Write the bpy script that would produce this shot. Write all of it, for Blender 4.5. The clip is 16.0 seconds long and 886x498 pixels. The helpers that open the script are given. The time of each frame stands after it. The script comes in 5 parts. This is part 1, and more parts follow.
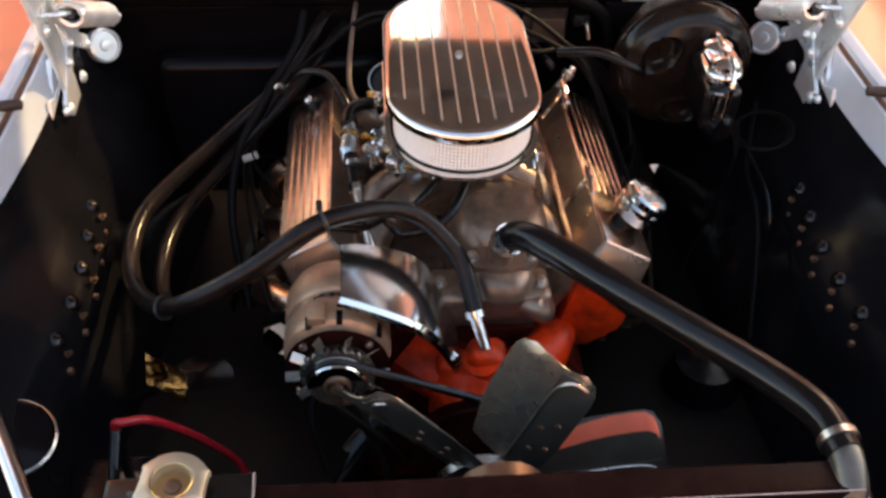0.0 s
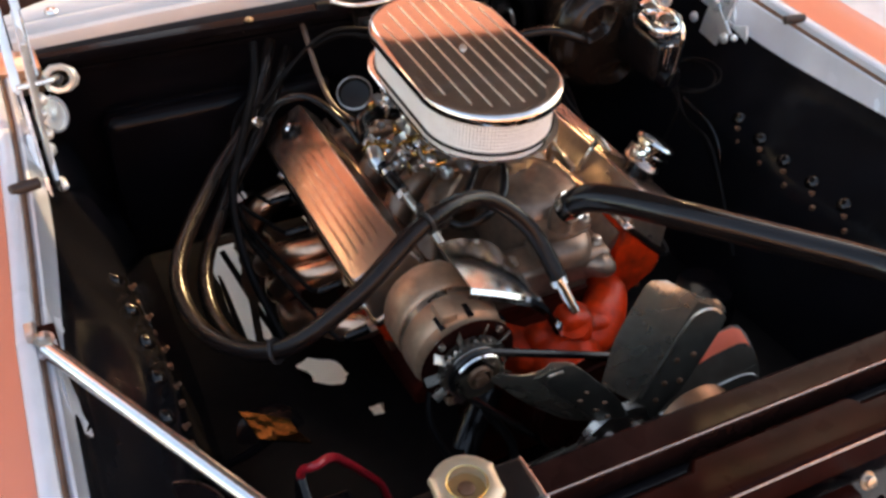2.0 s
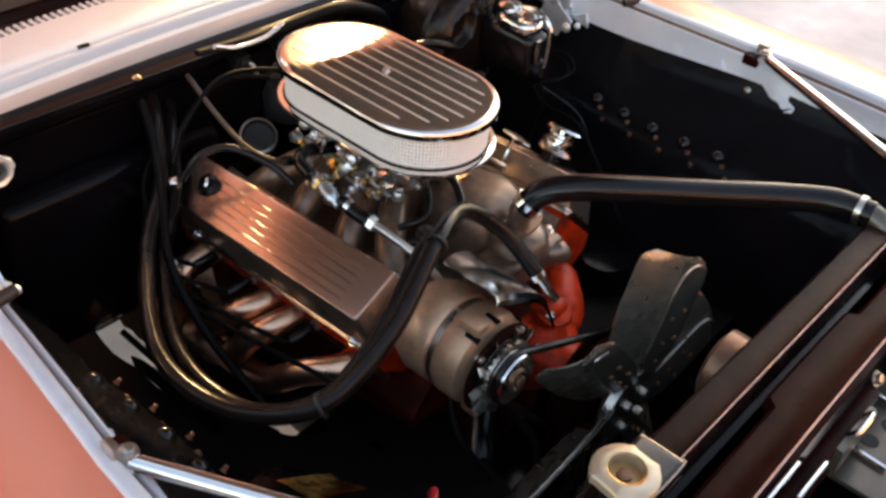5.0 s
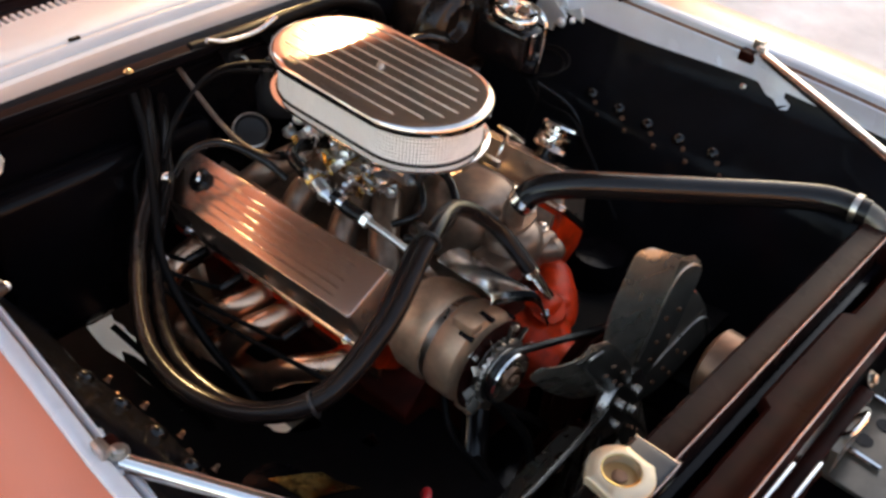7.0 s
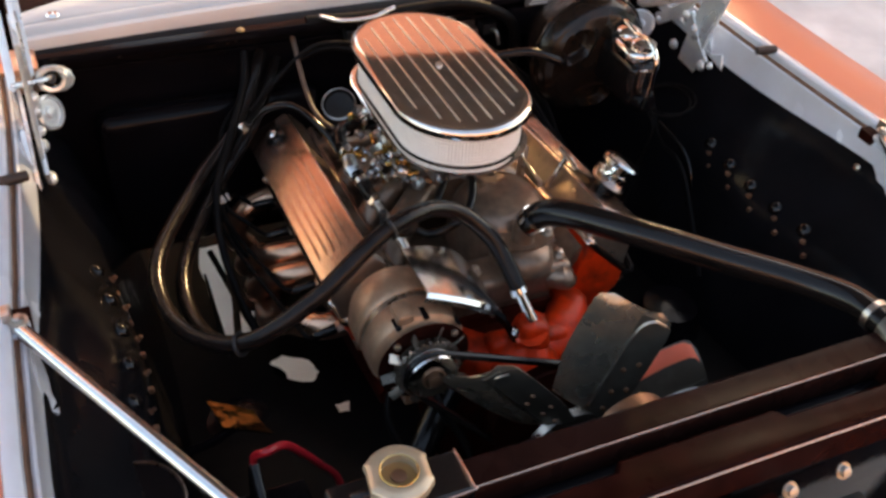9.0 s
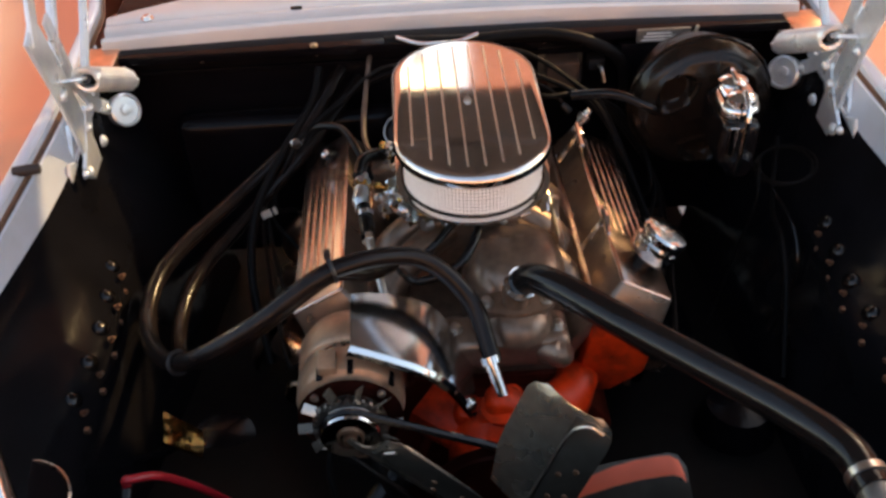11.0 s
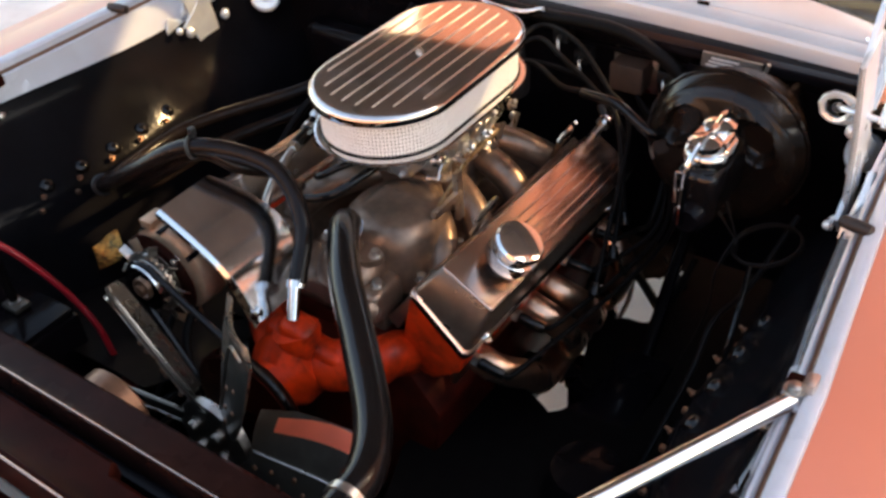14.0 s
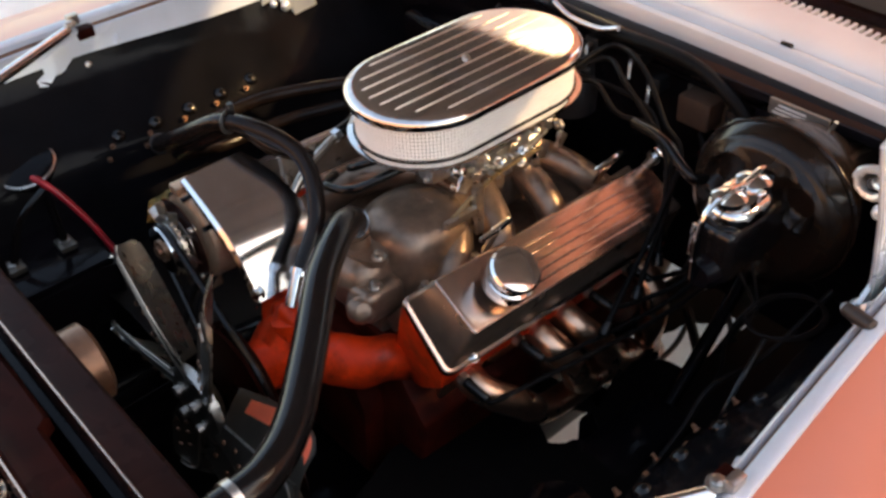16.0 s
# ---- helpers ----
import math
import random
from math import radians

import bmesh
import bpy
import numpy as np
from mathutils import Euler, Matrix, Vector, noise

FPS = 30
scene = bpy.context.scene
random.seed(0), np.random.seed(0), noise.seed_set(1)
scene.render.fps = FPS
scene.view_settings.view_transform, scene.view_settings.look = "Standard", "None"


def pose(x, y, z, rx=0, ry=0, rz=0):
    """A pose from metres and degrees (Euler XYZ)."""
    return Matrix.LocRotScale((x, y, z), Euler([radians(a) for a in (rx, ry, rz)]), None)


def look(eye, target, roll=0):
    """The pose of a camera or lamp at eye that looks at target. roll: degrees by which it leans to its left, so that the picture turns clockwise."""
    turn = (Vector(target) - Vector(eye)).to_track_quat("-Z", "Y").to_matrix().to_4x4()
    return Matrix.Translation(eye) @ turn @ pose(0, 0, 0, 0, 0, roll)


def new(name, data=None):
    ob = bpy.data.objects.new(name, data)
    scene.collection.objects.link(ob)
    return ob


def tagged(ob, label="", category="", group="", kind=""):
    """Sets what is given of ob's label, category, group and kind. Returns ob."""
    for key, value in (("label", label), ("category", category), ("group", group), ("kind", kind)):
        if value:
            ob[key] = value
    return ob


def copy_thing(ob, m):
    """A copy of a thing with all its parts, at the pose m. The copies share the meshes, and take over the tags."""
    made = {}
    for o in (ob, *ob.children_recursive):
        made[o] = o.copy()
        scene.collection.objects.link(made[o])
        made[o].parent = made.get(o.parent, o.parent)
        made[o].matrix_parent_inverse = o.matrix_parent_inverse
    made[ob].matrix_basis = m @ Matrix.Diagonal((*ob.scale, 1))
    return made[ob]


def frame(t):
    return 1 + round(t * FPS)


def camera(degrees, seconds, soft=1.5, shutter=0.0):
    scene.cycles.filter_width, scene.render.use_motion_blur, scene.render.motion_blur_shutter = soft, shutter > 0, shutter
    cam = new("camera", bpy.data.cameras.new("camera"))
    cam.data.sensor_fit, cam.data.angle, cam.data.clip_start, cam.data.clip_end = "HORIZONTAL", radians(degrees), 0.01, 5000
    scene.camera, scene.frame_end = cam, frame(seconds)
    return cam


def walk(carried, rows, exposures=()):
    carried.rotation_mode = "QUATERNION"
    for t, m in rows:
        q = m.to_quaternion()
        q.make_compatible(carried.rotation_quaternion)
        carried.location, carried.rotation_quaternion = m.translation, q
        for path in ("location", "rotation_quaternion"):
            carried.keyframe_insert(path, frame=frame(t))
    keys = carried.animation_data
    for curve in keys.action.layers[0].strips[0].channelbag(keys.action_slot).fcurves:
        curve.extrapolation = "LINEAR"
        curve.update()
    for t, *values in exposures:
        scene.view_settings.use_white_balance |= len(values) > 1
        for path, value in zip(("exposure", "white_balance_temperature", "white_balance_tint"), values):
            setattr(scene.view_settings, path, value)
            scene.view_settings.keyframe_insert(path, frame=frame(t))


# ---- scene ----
cam = camera(48.5, 16.0, soft=2.9)
PATH = [
    (0, (-0.137, -1.213, 1.789), (0.014, 0.238, 0.421), 2.5),
    (0.5, (-0.216, -1.253, 1.774), (0.037, 0.21, 0.433), 2.9),
    (1, (-0.344, -1.255, 1.783), (0.029, 0.185, 0.446), 3.6),
    (1.5, (-0.523, -1.176, 1.766), (0.05, 0.226, 0.46), 3.0),
    (2, (-0.629, -1.145, 1.747), (0.093, 0.195, 0.45), 3.6),
    (2.5, (-0.773, -1.161, 1.739), (0.106, 0.105, 0.463), 5.0),
    (3, (-0.872, -1.108, 1.758), (0.112, 0.092, 0.495), 4.8),
    (3.5, (-0.925, -1.001, 1.743), (0.177, 0.117, 0.504), 3.7),
    (4, (-0.946, -0.944, 1.734), (0.22, 0.106, 0.494), 4.3),
    (4.5, (-0.954, -0.921, 1.734), (0.265, 0.078, 0.502), 5.3),
    (7, (-0.946, -0.902, 1.734), (0.281, 0.066, 0.487), 6.3),
    (7.5, (-0.918, -0.933, 1.737), (0.27, 0.068, 0.476), 5.8),
    (8, (-0.806, -1.068, 1.764), (0.234, 0.073, 0.493), 7.9),
    (8.5, (-0.706, -1.207, 1.797), (0.173, 0.05, 0.513), 8.2),
    (9, (-0.589, -1.228, 1.785), (0.11, 0.145, 0.51), 5.2),
    (9.5, (-0.436, -1.221, 1.794), (0.105, 0.225, 0.523), 3.8),
    (10, (-0.311, -1.222, 1.797), (0.075, 0.268, 0.52), 1.9),
    (12.5, (0.41, -1.185, 1.702), (-0.105, 0.289, 0.453), -4.1),
    (13, (0.623, -1.165, 1.709), (-0.08, 0.227, 0.457), -3.3),
    (13.5, (0.731, -1.131, 1.689), (-0.123, 0.175, 0.438), -4.2),
    (14, (0.783, -1.018, 1.68), (-0.162, 0.234, 0.44), -4.3),
    (14.5, (0.796, -0.956, 1.681), (-0.197, 0.222, 0.407), -4.2),
    (15, (0.846, -0.91, 1.681), (-0.217, 0.197, 0.399), -3.9),
    (15.5, (0.908, -0.847, 1.687), (-0.241, 0.197, 0.426), -2.8),
    (16, (0.924, -0.833, 1.69), (-0.27, 0.165, 0.433), -3.0),
]
walk(cam, [(t, look(eye, target, roll)) for t, eye, target, roll in PATH], exposures=[(0, 1.1, 8350, 12), (1, 1.1, 8400, 12), (2, 1.1, 8650, 12), (2.5, 1.18, 8900, 12), (3, 1.08, 9000, 12), (4, 0.98, 9000, 12), (7, 0.98, 8950, 12), (9, 0.84, 8700, 12), (10, 0.68, 8600, 12), (12.5, 0.86, 8300, 12), (13.5, 1.0, 8250, 12), (14.5, 0.9, 8400, 12), (16, 0.84, 8500, 12)])

# ---- light ----
world = bpy.data.worlds.new("world")
scene.world = world
world.use_nodes = True
wn = world.node_tree
sky = wn.nodes.new("ShaderNodeTexSky")
sky.sky_type = 'NISHITA'
sky.sun_disc = False
sky.dust_density = 1.6
SUN_FROM = Vector((0.62, 0.64, 0.455)).normalized()
sky.sun_elevation = math.asin(SUN_FROM.z)
sky.sun_rotation = math.atan2(SUN_FROM.x, SUN_FROM.y)
wn.links.new(sky.outputs["Color"], wn.nodes["Background"].inputs["Color"])
wn.nodes["Background"].inputs["Strength"].default_value = 0.35
sun_data = bpy.data.lights.new("sun", 'SUN')
sun_data.energy = 3.3
sun_data.angle = radians(3)
sun_data.color = (1.0, 0.76, 0.46)
sun = new("sun", sun_data)
sun.matrix_world = look(SUN_FROM * 10, (0, 0, 0))

# ---- materials ----


def material(name, color, rough=0.5, metal=0.0, var=0.15, scale=30.0, bump=0.0, bscale=200.0, coat=0.0, spec=0.5, dirt=0.0, dirt_color=(0.03, 0.02, 0.015), dirt_scale=9.0, rvar=0.1, coat_rough=0.05):
    m = bpy.data.materials.new(name)
    m.use_nodes = True
    nt = m.node_tree
    b = nt.nodes["Principled BSDF"]
    co = nt.nodes.new("ShaderNodeTexCoord")
    n1 = nt.nodes.new("ShaderNodeTexNoise")
    n1.inputs["Scale"].default_value = scale
    n1.inputs["Detail"].default_value = 6
    nt.links.new(co.outputs["Object"], n1.inputs["Vector"])
    ramp = nt.nodes.new("ShaderNodeValToRGB")
    ramp.color_ramp.elements[0].position, ramp.color_ramp.elements[1].position = 0.3, 0.7
    ramp.color_ramp.elements[0].color = (*[c * (1 - var) for c in color], 1)
    ramp.color_ramp.elements[1].color = (*[min(1, c * (1 + var)) for c in color], 1)
    nt.links.new(n1.outputs["Fac"], ramp.inputs["Fac"])
    out = ramp.outputs["Color"]
    if dirt > 0:
        n2 = nt.nodes.new("ShaderNodeTexNoise")
        n2.inputs["Scale"].default_value = dirt_scale
        n2.inputs["Detail"].default_value = 8
        n2.inputs["Roughness"].default_value = 0.65
        nt.links.new(co.outputs["Object"], n2.inputs["Vector"])
        r2 = nt.nodes.new("ShaderNodeMapRange")
        r2.inputs["From Min"].default_value, r2.inputs["From Max"].default_value = 0.45, 0.75
        r2.inputs["To Max"].default_value = dirt
        nt.links.new(n2.outputs["Fac"], r2.inputs["Value"])
        mix = nt.nodes.new("ShaderNodeMix")
        mix.data_type = 'RGBA'
        nt.links.new(r2.outputs["Result"], mix.inputs["Factor"])
        nt.links.new(out, mix.inputs["A"])
        mix.inputs["B"].default_value = (*dirt_color, 1)
        out = mix.outputs["Result"]
    nt.links.new(out, b.inputs["Base Color"])
    rr = nt.nodes.new("ShaderNodeMapRange")
    rr.inputs["To Min"].default_value, rr.inputs["To Max"].default_value = max(0.02, rough - rvar), min(1, rough + rvar)
    n3 = nt.nodes.new("ShaderNodeTexNoise")
    n3.inputs["Scale"].default_value = scale * 0.6
    n3.inputs["Detail"].default_value = 4
    nt.links.new(co.outputs["Object"], n3.inputs["Vector"])
    nt.links.new(n3.outputs["Fac"], rr.inputs["Value"])
    nt.links.new(rr.outputs["Result"], b.inputs["Roughness"])
    b.inputs["Metallic"].default_value = metal
    b.inputs["Coat Weight"].default_value = coat
    b.inputs["Coat Roughness"].default_value = coat_rough
    b.inputs["Specular IOR Level"].default_value = spec
    if bump > 0:
        n4 = nt.nodes.new("ShaderNodeTexNoise")
        n4.inputs["Scale"].default_value = bscale
        n4.inputs["Detail"].default_value = 4
        nt.links.new(co.outputs["Object"], n4.inputs["Vector"])
        bp = nt.nodes.new("ShaderNodeBump")
        bp.inputs["Strength"].default_value = bump
        bp.inputs["Distance"].default_value = 0.002
        nt.links.new(n4.outputs["Fac"], bp.inputs["Height"])
        nt.links.new(bp.outputs["Normal"], b.inputs["Normal"])
    return m


CHROME = material("chrome", (0.78, 0.77, 0.76), 0.08, 1.0, 0.04, 40, rvar=0.05)
POLISHED = material("polished_aluminium", (0.74, 0.68, 0.65), 0.10, 1.0, 0.05, 60, rvar=0.02)
SATIN = material("satin_aluminium", (0.60, 0.43, 0.36), 0.24, 1.0, 0.05, 50, rvar=0.02)
FINMETAL = material("milled_fin", (0.78, 0.71, 0.66), 0.36, 1.0, 0.05, 90)
BLADE = material("dark_blade_steel", (0.125, 0.108, 0.09), 0.31, 0.65, 0.15, 40, dirt=0.25)
HINGE = material("silver_hinge_plating", (0.86, 0.92, 0.98), 0.3, 0.55, 0.1, 30, bump=0.05, bscale=120, dirt=0.2, dirt_color=(0.4, 0.38, 0.36))
INNERBLACK = material("inner_panel_black_paint", (0.0065, 0.0062, 0.0075), 0.13, 0.0, 0.3, 12, spec=0.065, bump=0.7, bscale=15, rvar=0.04, dirt=0.3, dirt_color=(0.012, 0.010, 0.009))
BLADEFACE = material("brushed_blade_face", (0.40, 0.34, 0.275), 0.28, 0.85, 0.12, 60, bump=0.05, bscale=400)
CARBMETAL = material("bright_zinc_carburettor", (0.58, 0.60, 0.62), 0.3, 1.0, 0.12, 80)
GUARDCHROME = material("worn_chrome_guard", (0.66, 0.67, 0.69), 0.13, 1.0, 0.06, 40, rvar=0.03)
LATCHBROWN = material("rusty_brown_steel", (0.20, 0.10, 0.06), 0.35, 0.6, 0.3, 40, bump=0.2, bscale=150)
LOUVRE = material("wet_black_paint", (0.004, 0.0033, 0.0035), 0.10, 0.0, 0.3, 30, spec=0.4)
BRASS = material("brass_fitting", (0.66, 0.44, 0.16), 0.25, 1.0, 0.2, 70)
COVERSHADE = material("shaded_cover_sides", (0.24, 0.175, 0.135), 0.3, 0.8, 0.15, 50, bump=0.06, bscale=200)
# gold colour stands in for a reflection in black paint
GOLDSHEEN = material("gold_sheen", (0.16, 0.105, 0.04), 0.1, 1.0, 0.4, 40, bump=0.8, bscale=70)
CAPSTEEL = material("worn_cap_steel", (0.54, 0.44, 0.32), 0.34, 0.6, 0.1, 60, dirt=0.3, dirt_color=(0.36, 0.25, 0.13))
CAPDISH = material("tan_stained_brass", (0.33, 0.20, 0.09), 0.36, 0.5, 0.15, 60, dirt=0.3, dirt_color=(0.16, 0.08, 0.03))
BROWNWIRE = material("brown_wire", (0.09, 0.05, 0.035), 0.45, 0.0, 0.2, 60)
HOODUNDER = material("hood_underside_paint", (0.075, 0.07, 0.068), 0.5, 0.0, 0.25, 8, bump=0.1, bscale=40)
PLASTER = material("white_plaster", (0.82, 0.80, 0.74), 0.85, 0.0, 0.05, 2, bump=0.2, bscale=40)
STUCCO = material("salmon_stucco", (0.80, 0.30, 0.18), 0.85, 0.0, 0.1, 2, bump=0.2, bscale=40)
FILLWALL = material("warm_plaster", (0.66, 0.42, 0.31), 0.85, 0.0, 0.08, 2, bump=0.2, bscale=40)
DARKORANGE = material("dark_orange_block", (0.075, 0.007, 0.003), 0.5, 0.0, 0.5, 25, spec=0.15, bump=0.25, bscale=120, dirt=0.9, dirt_color=(0.010, 0.004, 0.003))
# glow of the lamps added for hot spots in the lid
HOTSPOT = material("hot_spot_glow", (1.0, 0.9, 0.7), 0.3)
HOTSPOT.node_tree.nodes["Principled BSDF"].inputs["Emission Color"].default_value = (1.0, 0.84, 0.55, 1)
HOTSPOT.node_tree.nodes["Principled BSDF"].inputs["Emission Strength"].default_value = 2.4
ORANGEBLADE = material("orange_blade", (0.95, 0.16, 0.08), 0.4, 0.0, 0.08, 30)
CAST = material("cast_aluminium", (0.25, 0.165, 0.12), 0.33, 0.65, 0.2, 60, bump=0.15, bscale=260, dirt=0.45, dirt_color=(0.06, 0.035, 0.024))
ALTCAST = material("warm_cast_case", (0.60, 0.37, 0.24), 0.42, 0.6, 0.15, 60, bump=0.3, bscale=260, dirt=0.45, dirt_color=(0.13, 0.065, 0.035))
STEEL = material("zinc_steel", (0.55, 0.50, 0.45), 0.3, 1.0, 0.15, 80)
GOLD = material("yellow_zinc", (0.52, 0.40, 0.25), 0.3, 1.0, 0.2, 70)
BRONZE = material("heat_tinted_pipe", (0.80, 0.48, 0.33), 0.29, 1.0, 0.25, 25, dirt=0.25)
BLACK = material("black_gloss_paint", (0.005, 0.004, 0.005), 0.13, 0.0, 0.3, 12, spec=0.11, coat=0.0, bump=0.22, bscale=28, rvar=0.04, dirt=0.3, dirt_color=(0.011, 0.007, 0.006))
BLACKMETAL = material("dark_maroon_support_paint", (0.019, 0.0038, 0.0027), 0.30, 0.0, 0.3, 30, spec=0.035, dirt=0.25, dirt_color=(0.010, 0.004, 0.003))
PLATE = material("brown_black_radiator_plate", (0.017, 0.006, 0.005), 0.28, 0.0, 0.3, 30, spec=0.05, dirt=0.25, dirt_color=(0.010, 0.005, 0.004))
GROOVE = material("brown_gutter_strip", (0.20, 0.10, 0.06), 0.6, 0.0, 0.3, 40)
LOOM = material("matt_black_wire_sleeve", (0.005, 0.004, 0.004), 0.5, 0.0, 0.3, 40, spec=0.1)
TANK = material("glossy_black_tank_paint", (0.008, 0.006, 0.006), 0.16, 0.0, 0.3, 30, spec=0.4, bump=0.15, bscale=60)
RUBBER = material("black_rubber", (0.007, 0.0055, 0.0055), 0.15, 0.0, 0.3, 40, bump=0.07, bscale=500, spec=0.3)
BOOSTER = material("brown_black_pressed_steel", (0.013, 0.008, 0.006), 0.2, 0.0, 0.3, 20, spec=0.3, bump=0.15, bscale=60, dirt=0.3, dirt_color=(0.03, 0.018, 0.01))
HEATERHOSE = material("dull_heater_hose", (0.011, 0.0075, 0.0068), 0.21, 0.0, 0.3, 40, bump=0.08, bscale=500, spec=0.19)
STOP = material("weathered_brown_rubber", (0.030, 0.017, 0.013), 0.5, 0.0, 0.3, 60, bump=0.2, bscale=200)
PLASTIC = material("black_plastic", (0.012, 0.011, 0.012), 0.45, 0.0, 0.3, 40)
ORANGE = material("orange_engine_paint", (0.66, 0.036, 0.006), 0.42, 0.0, 0.25, 30, bump=0.35, bscale=90, spec=0.25, dirt=1.0, dirt_color=(0.03, 0.006, 0.003), dirt_scale=22)
SALMON = material("salmon_body_paint", (0.63, 0.175, 0.100), 0.33, 0.0, 0.04, 6, coat=0.6, coat_rough=0.3)
SILVER = material("pale_body_paint", (0.56, 0.61, 0.68), 0.25, 0.0, 0.08, 10, coat=1.0, coat_rough=0.12, dirt=0.2, dirt_color=(0.34, 0.31, 0.29))
COWLPAINT = material("cowl_paint", (0.51, 0.475, 0.465), 0.3, 0.0, 0.06, 10, coat=1.0, coat_rough=0.15)
RED = material("red_cable", (0.34, 0.010, 0.018), 0.35, 0.0, 0.15, 50)
PAPER = material("shade_dark_filter_paper", (0.15, 0.13, 0.11), 0.7, 0.0, 0.05, 80)
MESH = material("filter_mesh", (0.93, 0.92, 0.90), 0.4, 0.0, 0.03, 80)
WHITE = material("white_marker", (0.8, 0.72, 0.66), 0.5, 0.0, 0.05, 40)
CONCRETE = material("concrete", (0.76, 0.76, 0.72), 0.9, 0.0, 0.2, 3, bump=0.3, bscale=60, dirt=0.3, dirt_color=(0.45, 0.44, 0.41), dirt_scale=1.2)
GLASS = material("windshield_glass", (0.02, 0.02, 0.022), 0.04, 0.0, 0.1, 5)
GREYBAND = material("grey_label", (0.12, 0.095, 0.08), 0.5, 0.0, 0.3, 90)

# ---- mesh helpers ----


def mesh_of(bm, name, mat, smooth=True, angle=40):
    bmesh.ops.recalc_face_normals(bm, faces=bm.faces[:])
    for e in bm.edges:
        if len(e.link_faces) == 2:
            e.smooth = e.calc_face_angle(0) < radians(angle)
    for f in bm.faces:
        f.smooth = smooth
    me = bpy.data.meshes.new(name)
    bm.to_mesh(me)
    bm.free()
    me.materials.append(mat)
    return me


def thing(name, label, category, at=(0, 0, 0), group="", kind=""):
    ob = new(name)
    ob.location = at
    ob.empty_display_size = 0.05
    return tagged(ob, label, category, group, kind)


def part(name, bm, mat, parent=None, label="", m=None):
    ob = new(name, mesh_of(bm, name, mat))
    if parent is not None:
        ob.parent = parent
        base = Matrix.Translation(parent.location)
        if parent.type != 'EMPTY':
            base = Matrix()
        ob.matrix_parent_inverse = base.inverted()
    if m is not None:
        ob.matrix_basis = m
    return tagged(ob, label)


def box(x0, x1, y0, y1, z0, z1, bevel=0.003, seg=2, bm=None):
    own = bmesh.new()
    bmesh.ops.create_cube(own, size=1)
    for v in own.verts:
        v.co = Vector((x0 + (v.co.x + 0.5) * (x1 - x0), y0 + (v.co.y + 0.5) * (y1 - y0), z0 + (v.co.z + 0.5) * (z1 - z0)))
    if bevel:
        bmesh.ops.bevel(own, geom=own.edges[:], offset=bevel, segments=seg, affect='EDGES', profile=0.6)
    return add(bm, own)


def add(bm, own):
    """Joins own into bm (or returns own)."""
    if bm is None:
        return own
    me = bpy.data.meshes.new("t")
    own.to_mesh(me)
    own.free()
    bm.from_mesh(me)
    bpy.data.meshes.remove(me)
    return bm


def moved(bm, m):
    bmesh.ops.transform(bm, matrix=m, verts=bm.verts[:])
    return bm


def spline(pts, n=10):
    P = [Vector(p) for p in pts]
    Q = [2 * P[0] - P[1], *P, 2 * P[-1] - P[-2]]
    out = []
    for i in range(1, len(Q) - 2):
        a, b, c, d = Q[i - 1:i + 3]
        for k in range(n):
            u = k / n
            out.append(0.5 * (2 * b + (c - a) * u + (2 * a - 5 * b + 4 * c - d) * u * u + (3 * b - a - 3 * c + d) * u ** 3))
    out.append(P[-1])
    return out


def tube(pts, r, sides=14, n=10, smooth=True, bm=None, caps=True):
    """A round tube along a smooth curve; r is a number or a function of 0..1."""
    P = spline(pts, n) if smooth else [Vector(p) for p in pts]
    own = bmesh.new()
    t0 = (P[1] - P[0]).normalized()
    up = Vector((0, 0, 1)) if abs(t0.z) < 0.9 else Vector((1, 0, 0))
    nrm = (up - t0 * up.dot(t0)).normalized()
    rings = []
    for i, p in enumerate(P):
        t = (P[min(i + 1, len(P) - 1)] - P[max(i - 1, 0)]).normalized()
        nrm = (nrm - t * nrm.dot(t)).normalized()
        b = t.cross(nrm)
        rad = r(i / (len(P) - 1)) if callable(r) else r
        rings.append([own.verts.new(p + rad * (math.cos(a) * nrm + math.sin(a) * b)) for a in [2 * math.pi * k / sides for k in range(sides)]])
    for A, B in zip(rings[:-1], rings[1:]):
        for k in range(sides):
            own.faces.new((A[k], A[(k + 1) % sides], B[(k + 1) % sides], B[k]))
    if caps:
        own.faces.new(rings[0][::-1])
        own.faces.new(rings[-1])
    return add(bm, own)


def lathe(profile, at, axis='Z', sides=28, bm=None, ring=False):
    """profile: (radius, height) pairs, turned about an axis through at; ring closes the profile on itself."""
    own = bmesh.new()
    rings = []
    for r, h in profile:
        rings.append([own.verts.new((r * math.cos(a), r * math.sin(a), h)) for a in [2 * math.pi * k / sides for k in range(sides)]])
    for A, B in zip(rings[:-1], rings[1:]):
        for k in range(sides):
            own.faces.new((A[k], A[(k + 1) % sides], B[(k + 1) % sides], B[k]))
    if ring:
        for k in range(sides):
            own.faces.new((rings[-1][k], rings[-1][(k + 1) % sides], rings[0][(k + 1) % sides], rings[0][k]))
    else:
        own.faces.new(rings[0][::-1])
        own.faces.new(rings[-1])
    if isinstance(axis, str):
        rot = {'Z': Matrix(), 'Y': Matrix.Rotation(radians(-90), 4, 'X'), 'X': Matrix.Rotation(radians(90), 4, 'Y')}[axis]
    else:
        rot = Vector(axis).to_track_quat('Z', 'Y').to_matrix().to_4x4()
    moved(own, Matrix.Translation(at) @ rot)
    return add(bm, own)


